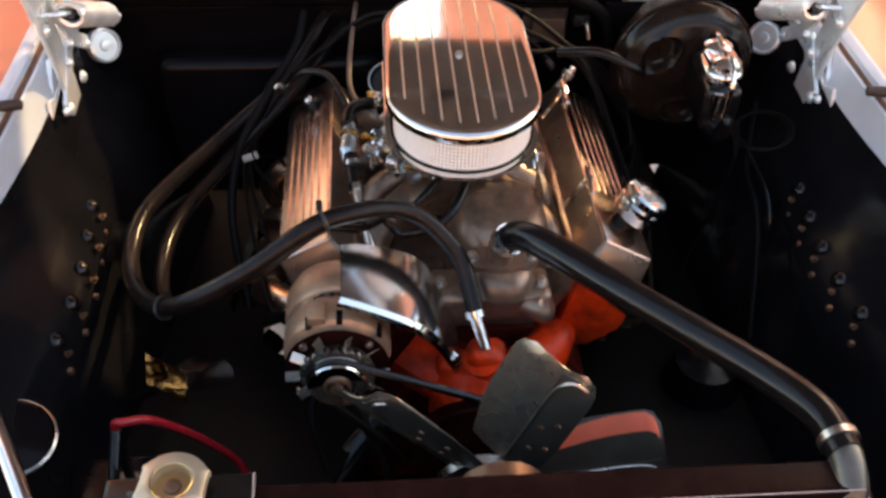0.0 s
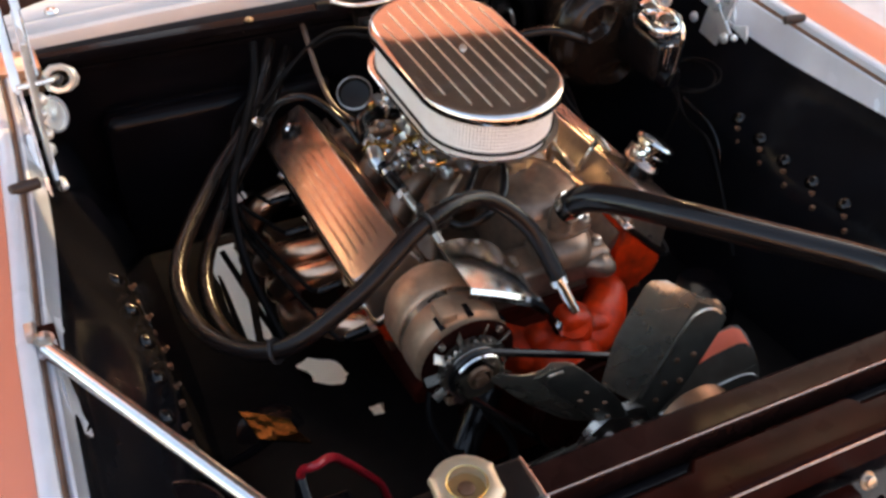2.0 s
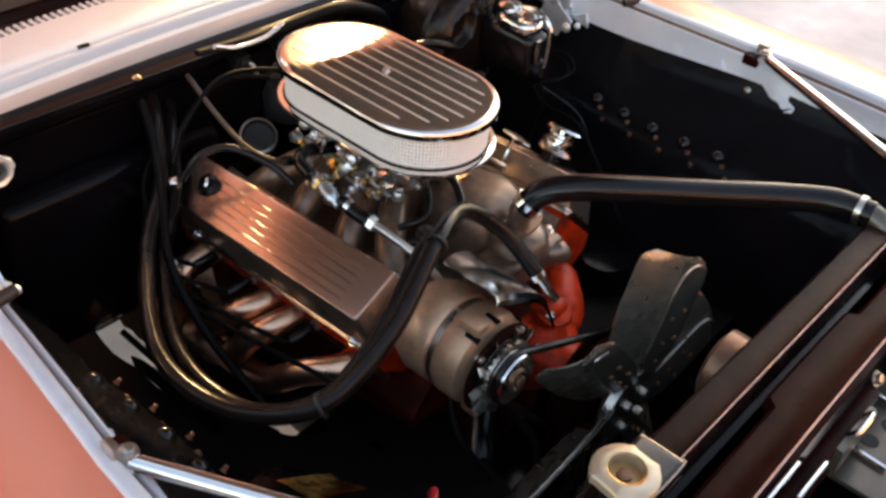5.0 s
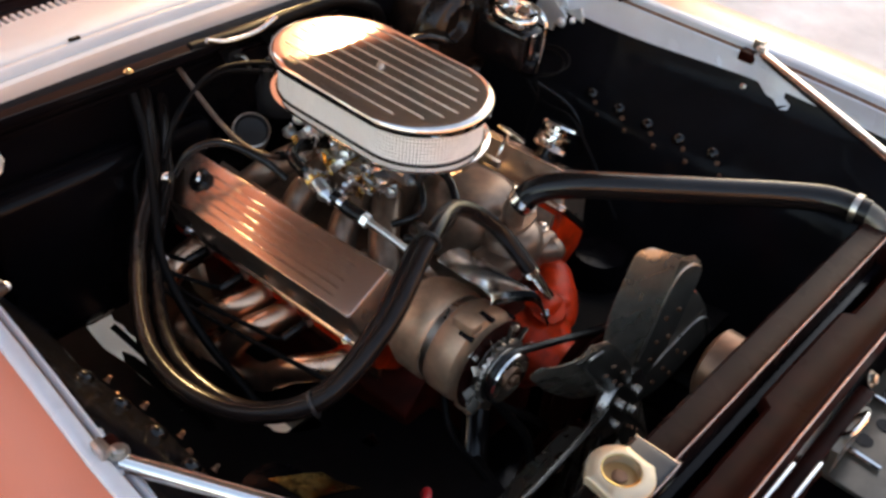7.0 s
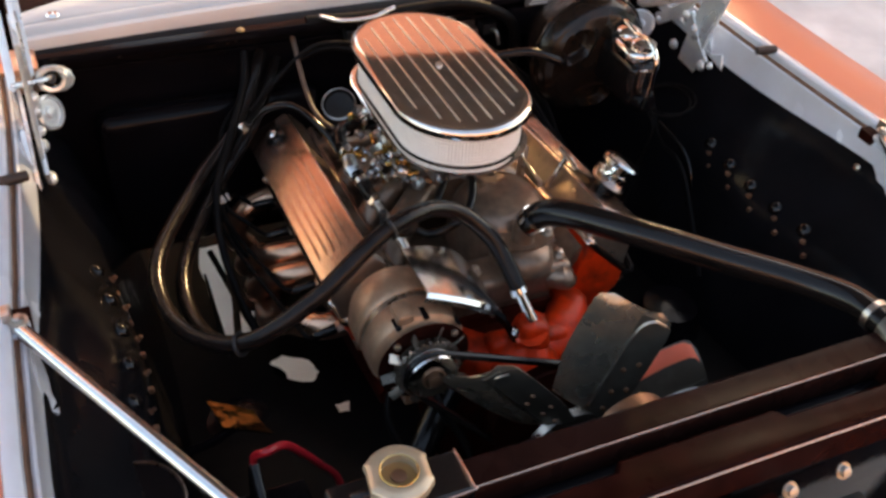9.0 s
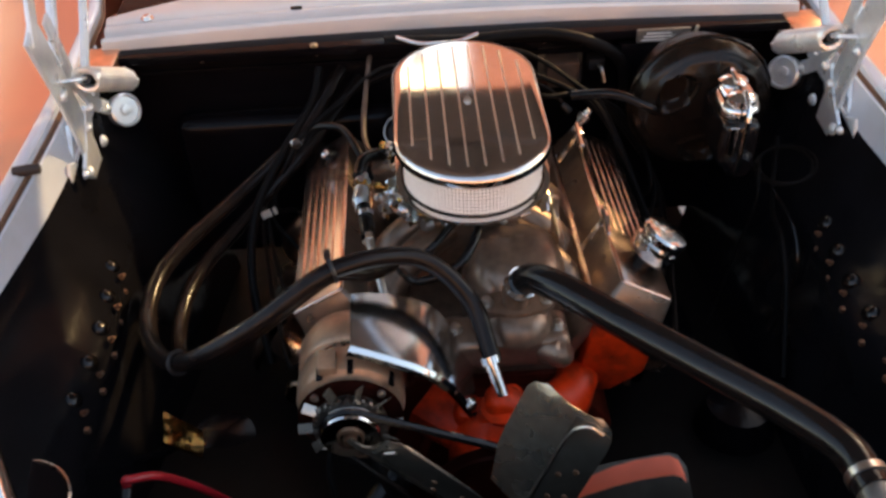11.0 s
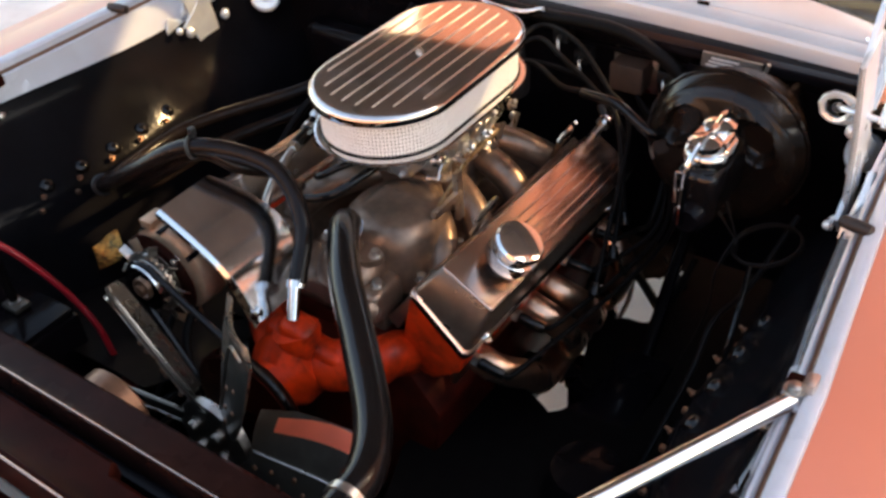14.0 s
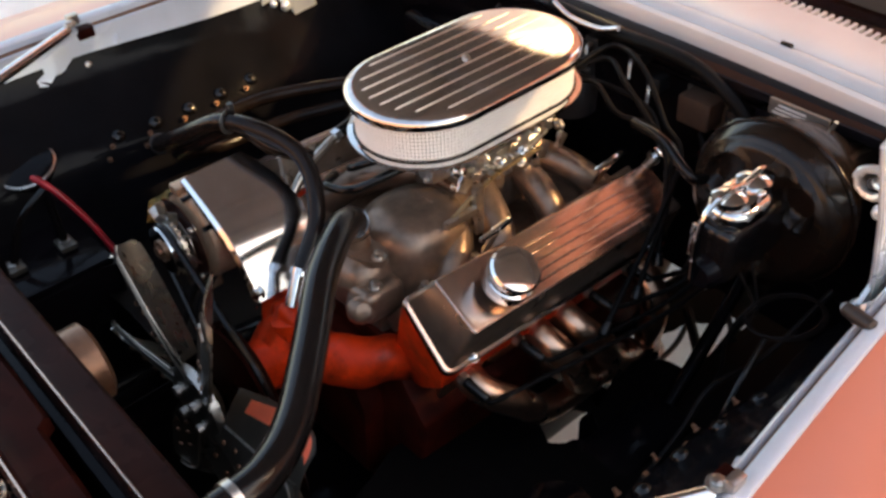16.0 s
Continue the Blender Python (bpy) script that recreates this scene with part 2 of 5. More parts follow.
def bolt(at, axis='Z', r=0.006, h=0.006, bm=None, washer=True):
    prof = ([(r * 1.6, 0), (r * 1.6, 0.0015)] if washer else []) + [(r, 0.0015), (r, h), (r * 0.7, h + 0.001)]
    return lathe(prof, at, axis, 6 if not washer else 12, bm)


def stadium(w, l, n=20):
    r, s = w / 2, (l - w) / 2
    return [(r * math.cos(a), r * math.sin(a) + (s if math.sin(a) >= 0 else -s)) for a in [2 * math.pi * (k + 0.5) / (2 * n) for k in range(2 * n)]]


def loft(rings, bm=None, caps=True):
    own = bmesh.new()
    R = [[own.verts.new(p) for p in ring] for ring in rings]
    k = len(R[0])
    for A, B in zip(R[:-1], R[1:]):
        for i in range(k):
            own.faces.new((A[i], A[(i + 1) % k], B[(i + 1) % k], B[i]))
    if caps:
        own.faces.new(R[0][::-1])
        own.faces.new(R[-1])
    return add(bm, own)


def prism(outline, y0, y1, bevel=0.004, bm=None, seg=2):
    """An outline in (x, z), drawn out from y0 to y1."""
    own = loft([[(x, y, z) for x, z in outline] for y in (y0, y1)])
    if bevel:
        bmesh.ops.bevel(own, geom=own.edges[:], offset=bevel, segments=seg, affect='EDGES', profile=0.6)
    return add(bm, own)


def sheet(rows, thick=0.0015, bm=None):
    """A bent sheet through rows of points, with thickness."""
    own = bmesh.new()
    V = [[own.verts.new(p) for p in row] for row in rows]
    for a in range(len(V) - 1):
        for b in range(len(V[0]) - 1):
            own.faces.new((V[a][b], V[a][b + 1], V[a + 1][b + 1], V[a + 1][b]))
    bmesh.ops.recalc_face_normals(own, faces=own.faces[:])
    bmesh.ops.solidify(own, geom=own.faces[:], thickness=thick)
    return add(bm, own)

# ---- ground ----


bm = bmesh.new()
bmesh.ops.create_grid(bm, x_segments=8, y_segments=8, size=400)
ground = part("ground", bm, CONCRETE)
tagged(ground, "pale grey concrete ground under the car", "ground", kind="structure")

# unseen walls added round the yard for reflections, front fill and a sun gap
for nm, x0, x1, y0, y1, mat, lab in (("mirrored_wall_east", 0.45, 5.2, 6.2, 6.5, STUCCO, "unseen salmon wall added for reflections behind the car"), ("mirrored_wall_west", -4.9, -0.75, 6.2, 6.5, STUCCO, "unseen salmon wall added for reflections behind the car"), ("bright_mirrored_wall", -6.0, -5.4, 4.6, 10.0, PLASTER, "unseen white wall added for a bright reflection"), ("sun_gap_wall", 5.2, 6.6, 6.2, 6.5, STUCCO, "unseen low salmon wall added to leave the sun a gap"), ("mirrored_wall_far", 6.6, 16.0, 6.2, 6.5, STUCCO, "unseen salmon wall added for reflections behind the car"), ("front_fill_wall", -9.0, 9.0, -7.6, -7.2, FILLWALL, "unseen warm wall added to fill light from the front")):
    wl = part(nm, box(x0, x1, y0, y1, 0.0, {"sun_gap_wall": 5.15, "front_fill_wall": 4.2}.get(nm, 10.0), 0.02), mat)
    tagged(wl, lab, "wall", kind="structure")

# unseen lamps added behind the car for lid hot spots: post and white wall
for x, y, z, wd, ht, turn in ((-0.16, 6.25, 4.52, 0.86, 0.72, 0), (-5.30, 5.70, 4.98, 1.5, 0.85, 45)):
    fl = thing("floodlight", "unseen glowing lamp added for the hot spots in the lid", "floodlight", (x, y, z), group="yard floodlights")
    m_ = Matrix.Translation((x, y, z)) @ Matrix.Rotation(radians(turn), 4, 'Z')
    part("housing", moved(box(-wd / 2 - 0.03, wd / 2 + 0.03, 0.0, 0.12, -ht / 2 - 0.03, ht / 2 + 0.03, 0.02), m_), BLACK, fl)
    part("glass", moved(box(-wd / 2, wd / 2, -0.012, 0.001, -ht / 2, ht / 2, 0.004), m_), HOTSPOT, fl, "glowing panel that the lid mirrors as a hot spot")
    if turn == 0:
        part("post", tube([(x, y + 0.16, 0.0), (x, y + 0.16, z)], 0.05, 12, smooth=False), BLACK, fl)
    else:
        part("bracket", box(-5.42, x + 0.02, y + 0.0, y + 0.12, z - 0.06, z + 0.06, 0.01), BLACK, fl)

# ---- car body ----
car = thing("car_body", "classic car body with salmon fenders and an open black engine bay", "car", (0, 0, 0))
YS = [-1.05, -0.8, -0.65, -0.5, -0.38, -0.3, -0.24, -0.18, -0.12, -0.06, 0.0, 0.06, 0.12, 0.18, 0.25, 0.35, 0.45, 0.8, 1.3, 1.8]


def edge_shift(y):
    """How far the rim of the hood opening moves in towards the cowl, and how high it rises."""
    if y < -0.3:
        return 0.012 * min(1, (-0.3 - y) / 0.25), -0.045 * max(0, -0.35 - y)
    if y < 0.5:
        return -0.036 * math.sin(min(1, (y + 0.3) / 0.6) * math.pi / 2), 0.03 * (y + 0.3)
    return 0.03, 0.03


for s in (-1, 1):
    # outer fender, rounding over to the side
    rows, lip, wall, inner, groove = [], [], [], [], []
    for y in YS:
        d, e = edge_shift(y)
        rows.append([(s * (x + d), y, z + e) for x, z in [(0.686, 0.9630), (0.715, 0.9605), (0.76, 0.955), (0.85, 0.93), (0.92, 0.87), (0.95, 0.78), (0.955, 0.62), (0.945, 0.5)]])
        lip.append([(s * (x + d), y, z + e) for x, z in [(0.686, 0.9622), (0.684, 0.9658), (0.680, 0.9668), (0.670, 0.9655), (0.6665, 0.9625), (0.665, 0.953)]])
        f = min(1, max(0, (y + 0.36) / 0.36))
        f = 0.72 * f * f * (3 - 2 * f) * (1 - min(1, max(0, (y - 0.10) / 0.12)))
        if -0.75 < y < 0.4:
            wall.append([(s * (x + d), y, z + e) for x, z in [(0.660, 0.9455), (0.6580, 0.950), (0.6555, 0.9515), (0.6525, 0.9495), (0.6512, 0.944), (0.6500 - 0.003 * f, 0.936 - 0.006 * f), (0.6475 - 0.007 * f, 0.925 - 0.014 * f), (0.6440 - 0.010 * f, 0.914 - 0.020 * f)]])
        groove.append([(s * (x + d), y, z + e) for x, z in [(0.6648, 0.9535), (0.6635, 0.946), (0.6603, 0.9452)]])
        if -0.85 < y < 0.4:
            ridge = 0.016 * math.exp(-((y - 0.09) / 0.035) ** 2)
            bulge = 0.02 * math.exp(-((y + 0.2) / 0.16) ** 2)
            inner.append([(s * (0.6455 - 0.010 * f + d), y, 0.9145 - 0.020 * f + e), (s * (0.6405 - 0.010 * f + d), y, 0.898 - 0.018 * f + e), (s * (0.629 - 0.006 * f + d), y, 0.873 - 0.010 * f), (s * (0.603 + 0.6 * d), y, 0.845), (s * (0.574 - ridge), y, 0.816), (s * (0.553 - ridge - bulge), y, 0.787), (s * (0.540 - ridge - bulge), y, 0.755), (s * (0.525 - ridge), y, 0.71), (s * 0.50, y, 0.65), (s * 0.47, y, 0.55), (s * 0.45, y, 0.42), (s * 0.40, y, 0.37)])
    fender = part("fender", sheet(rows, 0.003), SALMON, car, "glossy salmon outer fender")
    part("fender_lip", sheet(lip, 0.002), SILVER, fender, "pale painted fender lip")
    part("gutter_wall", sheet(wall, 0.002), SILVER, car, "pale painted stepped wall beside the hood opening")
    part("gutter_groove", sheet(groove, 0.001), GROOVE, fender, "brown groove beside the lip")
    panel = part("inner_fender", sheet(inner, 0.003), INNERBLACK, car, "glossy black painted inner fender panel")
    for k in range(5):
        y = -0.045 - 0.068 * k
        out = 0.02 * math.exp(-((y + 0.2) / 0.16) ** 2)
        rib = lathe([(0.0135, -0.006), (0.0130, 0.001), (0.0105, 0.0045), (0.006, 0.0068), (0.001, 0.0075)], (s * (0.561 - out), y, 0.797), (-s * 0.78, 0.0, 0.62), 18)
        part("dimple", rib, LOUVRE, panel)
        part("clip", bolt((s * (0.546 - out), y - 0.020, 0.792), (-s, 0, 0.7), 0.003, 0.008), LATCHBROWN, panel)
        part("clip", box(s * (0.543 - out) - 0.004, s * (0.543 - out) + 0.004, y - 0.036, y - 0.028, 0.768, 0.776, 0.002), LATCHBROWN, panel)
    # rubber stop on the wall
    part("rubber_stop", lathe([(0.004, -0.021), (0.0075, -0.019), (0.0085, 0.0), (0.0075, 0.017), (0.003, 0.019)], (s * 0.634, -0.031, 0.9735), (1, -0.25 * s, 0.06 * s), 16), STOP, car, "brown rubber hood stop")
    # bracket that takes the brace
    bracket = part("brace_bracket", sheet([[(s * 0.652, y, z0), (s * 0.645, y, (z0 + z1) / 2), (s * 0.638, y, z1)] for y, z0, z1 in ((-0.392, 0.905, 0.888), (-0.372, 0.925, 0.883), (-0.340, 0.938, 0.878), (-0.308, 0.942, 0.874), (-0.280, 0.942, 0.886), (-0.250, 0.940, 0.904), (-0.236, 0.938, 0.925))], 0.003), SILVER, car, "pale triangular bracket under the brace end")
    part("bracket_bolt", bolt((s * 0.640, -0.302, 0.896), (-s, 0, 0.4), 0.006, 0.007), STEEL, bracket)
    part("bracket_tab", box(s * 0.668 - 0.006, s * 0.668 + 0.006, -0.306, -0.286, 0.960, 0.978, 0.002), STEEL, bracket, "small zinc plated tab")
    part("bracket_clamp", box(s * 0.654 - 0.011, s * 0.654 + 0.011, -0.302, -0.272, 0.938, 0.957, 0.003), BLACKMETAL, bracket, "dark clamp of the brace end")
    # frame rail and control arm
    part("frame_rail", box(s * 0.385 - 0.045, s * 0.385 + 0.045, -0.95, 0.42, 0.28, 0.39, 0.008), BLACK, car)
    part("upper_control_arm", tube([(s * 0.30, -0.30, 0.50), (s * 0.42, -0.22, 0.47), (s * 0.30, -0.06, 0.50)], 0.022, 10, 6), BLACK, car)
    part("shock_tower", lathe([(0.075, 0.0), (0.07, 0.12), (0.05, 0.2), (0.015, 0.205)], (s * 0.40, -0.22, 0.39), 'Z', 20), BLACK, car)
    if s > 0:
        part("brake_line", tube([(s * 0.50, 0.05, 0.80), (s * 0.515, -0.03, 0.77), (s * 0.515, -0.07, 0.70), (s * 0.50, -0.05, 0.58), (s * 0.44, -0.02, 0.45)], 0.004, 8, 6), RUBBER, car)
# firewall with its raised seams
fw = part("firewall", box(-0.655, 0.655, 0.335, 0.35, 0.55, 0.955, 0.003), BLACK, car, "glossy black painted firewall")
part("seam", box(-0.55, 0.55, 0.326, 0.335, 0.915, 0.925, 0.003), BLACK, fw)
part("heater_box", box(-0.50, -0.10, 0.27, 0.333, 0.55, 0.85, 0.03, 4), BLACK, fw, "black heater box")
for x in (-0.44, -0.24, -0.05, 0.16, 0.33, 0.46):
    part("screw", bolt((x, 0.3335, 0.94), (0, -1, 0.2), 0.0035, 0.004), STEEL, fw)
part("cowl_rail", box(-0.575, 0.575, 0.292, 0.345, 0.955, 0.972, 0.005), BLACK, car)
part("rail_screw", bolt((-0.239, 0.296, 0.973), 'Z', 0.0045, 0.004), GOLD, car)
part("rail_screw", bolt((0.03, 0.296, 0.973), 'Z', 0.0045, 0.004), GOLD, car)
# cowl


def cowl_y(x, y):
    """The cowl bows back in the middle and narrows towards its ends."""
    back = 0.018 + 0.024 * (1 - (x / 0.6) ** 2)
    ends = min(1, max(0, (abs(x) - 0.30) / 0.30))
    narrow = 1 - 0.78 * ends ** 1.6
    return y + back if y < 0.353 else 0.353 + back + (y - 0.353) * narrow * 0.80


bm = sheet([[(x, cowl_y(x, y), z - 0.02 * x * x) for x in np.linspace(-0.60, 0.60, 25)] for y, z in [(0.299, 0.968), (0.302, 0.985), (0.306, 0.994), (0.314, 0.997), (0.321, 0.994), (0.325, 0.988), (0.331, 0.988), (0.336, 0.996), (0.341, 1.0005), (0.348, 1.001), (0.3525, 0.9985), (0.358, 1.0015), (0.42, 1.006), (0.476, 1.006), (0.482, 1.000)]], 0.002)
cowl = part("cowl_panel", bm, COWLPAINT, car, "pale painted cowl panel in front of the windshield")
for s in (-1, 1):
    part("corner_bracket", box(s * 0.60 - 0.03, s * 0.60 + 0.03, 0.26, 0.33, 0.93, 0.975, 0.006), BRONZE, car)
    part("cowl_bolt", bolt((s * 0.53, 0.385, 0.997), 'Z', 0.007, 0.006), CHROME, cowl)
    part("bumper_pad", box(s * 0.27 - 0.010, s * 0.27 + 0.010, 0.383, 0.389, 0.999, 1.0045, 0.002), RUBBER, cowl)
# vent grille of the cowl
vent = part("cowl_vent", box(-0.6, 0.6, 0.40, 0.60, 0.965, 0.980, 0.002), BLACK, car, "slotted cowl vent")
for k in range(58):
    x = -0.38 + k * 0.0131
    y = cowl_y(x, 0.482) - 0.001
    part("slat", box(x, x + 0.0055, y, y + 0.026, 0.986, 1.002 - 0.02 * x * x, 0), COWLPAINT, vent)
ws = [[(x, 0.60 + 0.95 * v + 0.12 * x * x, 1.0 + 0.46 * v - 0.03 * x * x) for x in np.linspace(-0.66, 0.66, 9)] for v in np.linspace(0, 1, 5)]
part("windshield", sheet(ws, 0.005), GLASS, car, "dark reflecting windshield")
for s in (-1, 1):
    part("wiper", tube([(s * 0.25 + 0.1, 0.56, 1.005), (s * 0.25, 0.60, 1.012), (s * 0.25 - 0.25, 0.62, 1.015)], 0.005, 8, 4), PLASTIC, car)
    part("door_shell", box(s * 0.9 - 0.04, s * 0.9 + 0.04, 0.9, 2.4, 0.42, 0.98, 0.03), SALMON, car)
part("roof", box(-0.62, 0.62, 1.55, 2.7, 1.42, 1.47, 0.02), SALMON, car)
part("quarter_panel", sheet([[(-x, y, z) for x, z in [(0.60, 0.99), (0.80, 0.965), (0.90, 0.90), (0.94, 0.80), (0.93, 0.55), (0.90, 0.35)]] for y in (2.3, 2.8, 3.3, 3.62)], 0.003), SALMON, car)
part("quarter_panel", sheet([[(x, y, z) for x, z in [(0.60, 0.99), (0.80, 0.965), (0.90, 0.90), (0.94, 0.80), (0.93, 0.55), (0.90, 0.35)]] for y in (2.3, 2.8, 3.3, 3.62)], 0.003), SALMON, car)
part("trunk_lid", sheet([[(x, y, z - 0.03 * x * x) for x in np.linspace(-0.62, 0.62, 7)] for y, z in ((2.98, 1.01), (3.2, 1.005), (3.5, 0.98), (3.62, 0.93), (3.64, 0.6))], 0.003), SALMON, car)
part("rear_window", sheet([[(x, y, z) for x in np.linspace(-0.6, 0.6, 7)] for y, z in ((2.68, 1.43), (2.85, 1.2), (3.0, 1.0))], 0.005), GLASS, car)
for s in (-1, 1):
    part("windshield_pillar", tube([(s * 0.665, 0.66, 0.985), (s * 0.65, 1.1, 1.22), (s * 0.62, 1.57, 1.44)], 0.022, 10, 5), SALMON, car)
    part("rear_pillar", sheet([[(s * 0.63, 2.35, 1.43), (s * 0.62, 2.7, 1.43)], [(s * 0.70, 2.5, 1.2), (s * 0.66, 2.86, 1.2)], [(s * 0.80, 2.6, 0.97), (s * 0.72, 3.02, 0.97)]], 0.02), SALMON, car)
    part("side_window", sheet([[(s * 0.645, y, 1.42), (s * 0.74, y + (0.05 if y > 2 else -0.4), 0.98)] for y in (1.6, 2.0, 2.4)], 0.005), GLASS, car)
part("cabin_floor", box(-0.9, 0.9, 1.2, 2.6, 0.38, 0.43, 0.01), BLACK, car)

# hood, open on its hinges, with its rear edge lifted clear of the cowl
HA = radians(58)
HY, HZ = 0.262, 1.158
hood = thing("hood", "open salmon hood with a dark grey underside", "car hood", (0, HY, HZ))


def hood_at(u, v, w=0.0):
    """A place on the hood: across, up along it, and below its skin."""
    return (u, HY - v * math.cos(HA) + w * math.sin(HA), HZ + v * math.sin(HA) + w * math.cos(HA))


part("outer_skin", sheet([[hood_at(u, v, 0.03 - 0.05 * u * u) for u in np.linspace(-0.64, 0.64, 9)] for v in np.linspace(-0.005, 1.25, 8)], 0.002), SALMON, hood)
part("underside_panel", sheet([[hood_at(u, v, w - 0.03 * u * u) for u in np.linspace(-0.62, 0.62, 9)] for v, w in [(0.0, 0.02), (0.0, 0.0), (0.10, -0.004), (0.115, 0.012), (0.6, 0.016), (1.15, 0.012), (1.16, -0.004), (1.24, 0.0), (1.245, 0.02)]], 0.002), HOODUNDER, hood, "dark grey underside panel")
for u in (-0.32, 0.0, 0.32):
    part("stiffener", sheet([[hood_at(u + d, v, w) for d, w in ((-0.03, 0.012), (-0.02, -0.006), (0.02, -0.006), (0.03, 0.012))] for v in np.linspace(0.12, 1.14, 5)], 0.002), HOODUNDER, hood)

# radiator support and latch panel
bm = sheet([[(x, y + (0.012 if abs(x - 0.02) < 0.11 and y > -0.735 else 0.0) - 0.01 * abs(x), z) for x in (-0.64, -0.45, -0.3, -0.15, -0.095, -0.085, -0.04, 0.05, 0.125, 0.135, 0.2, 0.4, 0.64)] for y, z in [(-0.716, 0.915), (-0.717, 0.932), (-0.722, 0.937), (-0.748, 0.937), (-0.755, 0.942), (-0.760, 0.944), (-0.766, 0.940), (-0.768, 0.90)]], 0.003)
sup = part("radiator_support", bm, BLACKMETAL, car, "dark maroon radiator support panel")
# bright bead in place of the highlight on the support's front edge
part("front_bead", tube([(-0.63, -0.773, 0.944), (0.0, -0.767, 0.9445), (0.63, -0.773, 0.944)], 0.0015, 8, 6), SATIN, sup, "bright bead for the highlight on the front edge")
for x0, x1, y, z in ((-0.207, -0.133, -0.775, 0.915), (-0.144, -0.072, -0.792, 0.878)):
    part("bright_bar", box(x0, x1, y - 0.003, y + 0.003, z - 0.007, z + 0.007, 0.002), CHROME, sup, "bright steel bar on the radiator support")
part("latch_plate", box(-0.20, 0.10, -0.790, -0.770, 0.80, 0.872, 0.003), BLACKMETAL, sup)
part("support_wall", box(-0.60, 0.60, -0.742, -0.73, 0.4, 0.914, 0.002), BLACK, sup)
latch = part("hood_latch", box(-0.03, 0.07, -0.80, -0.77, 0.83, 0.87, 0.004), BLADE, car, "dark steel hood latch")
part("latch_hook", tube([(0.0, -0.79, 0.87), (0.0, -0.80, 0.885), (0.04, -0.80, 0.885), (0.04, -0.79, 0.87)], 0.004, 8, 5), CHROME, latch)
for x in (-0.30, -0.18, 0.12, 0.2, 0.33):
    part("support_bolt", bolt((x, -0.775, 0.87), (0, -1, 0.6), 0.007, 0.008), STEEL, sup)
shelf = part("latch_shelf", box(0.0, 0.26, -0.93, -0.772, 0.792, 0.80, 0.003), BLADE, sup, "dark steel latch shelf with black discs for holes")
# black discs on the shelf give the dark inside its holes
for x, y in ((0.09, -0.805), (0.135, -0.815), (0.195, -0.80), (0.22, -0.85)):
    part("hole_disc", lathe([(0.012, 0), (0.012, 0.0015)], (x, y, 0.7995), 'Z', 18), BLACK, shelf, "black disc for the dark of a hole in the shelf")
for x, y1 in ((0.053, -0.84), (0.167, -0.86)):
    part("shelf_rod", tube([(x + 0.004, -0.772, 0.806), (x, y1, 0.806)], 0.0045, 8, smooth=False), CHROME, shelf, "bright steel rod")
part("valance", box(-0.66, 0.66, -0.93, -0.775, 0.74, 0.75, 0.003), BLACK, car)
grille = part("grille", box(-0.70, 0.70, -1.0, -0.985, 0.83, 0.87, 0.006), BLACKMETAL, car, "black front grille")
for k in range(7):
    part("grille_bar", box(-0.70, 0.70, -0.998, -0.988, 0.52 + 0.045 * k, 0.53 + 0.045 * k, 0.002), BLACKMETAL, grille)
for k in range(14):
    part("grille_upright", box(-0.66 + 0.1 * k, -0.652 + 0.1 * k, -0.996, -0.99, 0.50, 0.83, 0.001), STEEL, grille)
for x in (-0.78, 0.78):
    for y in (-0.22, 2.55):
        wh = part("wheel", lathe([(0.20, -0.10), (0.30, -0.10), (0.325, -0.07), (0.33, 0.0), (0.325, 0.07), (0.30, 0.10), (0.20, 0.10)], (x, y, 0.33), 'X', 32), RUBBER, car, "black tyre")
        part("rim", lathe([(0.05, -0.09), (0.20, -0.08), (0.20, 0.08), (0.05, 0.09)], (x, y, 0.33), 'X', 24), STEEL, wh, "plain steel rim")
# sheet coloured gold for the sheen on a black panel, low beside the engine
part("sheen_sheet", sheet([[(x + 0.012 * v, y - 0.065 * v, 0.72 - 0.17 * (x + 0.424) - 0.175 * (y - 0.065 * v + 0.33) + 0.004 * math.sin(40 * x + 5 * v)) for x, y in ((-0.455, -0.276), (-0.438, -0.287), (-0.417, -0.299), (-0.396, -0.312))] for v in (0.0, 0.3, 0.6, 0.9)], 0.002), GOLDSHEEN, car, "crumpled sheet coloured gold for the sheen on black paint")
part("sheen_stay", tube([(-0.42, -0.33, 0.715), (-0.46, -0.32, 0.68), (-0.505, -0.31, 0.66)], 0.006, 8, 4), BLACK, car)
part("crossmember", box(-0.43, 0.43, -0.42, -0.12, 0.26, 0.38, 0.015), BLACK, car)
part("steering_link", tube([(-0.40, -0.02, 0.36), (0.0, 0.0, 0.34), (0.40, -0.02, 0.36)], 0.014, 10, 4), BLACK, car)
part("steering_box", box(0.30, 0.40, -0.08, 0.10, 0.38, 0.52, 0.02), BLACK, car)


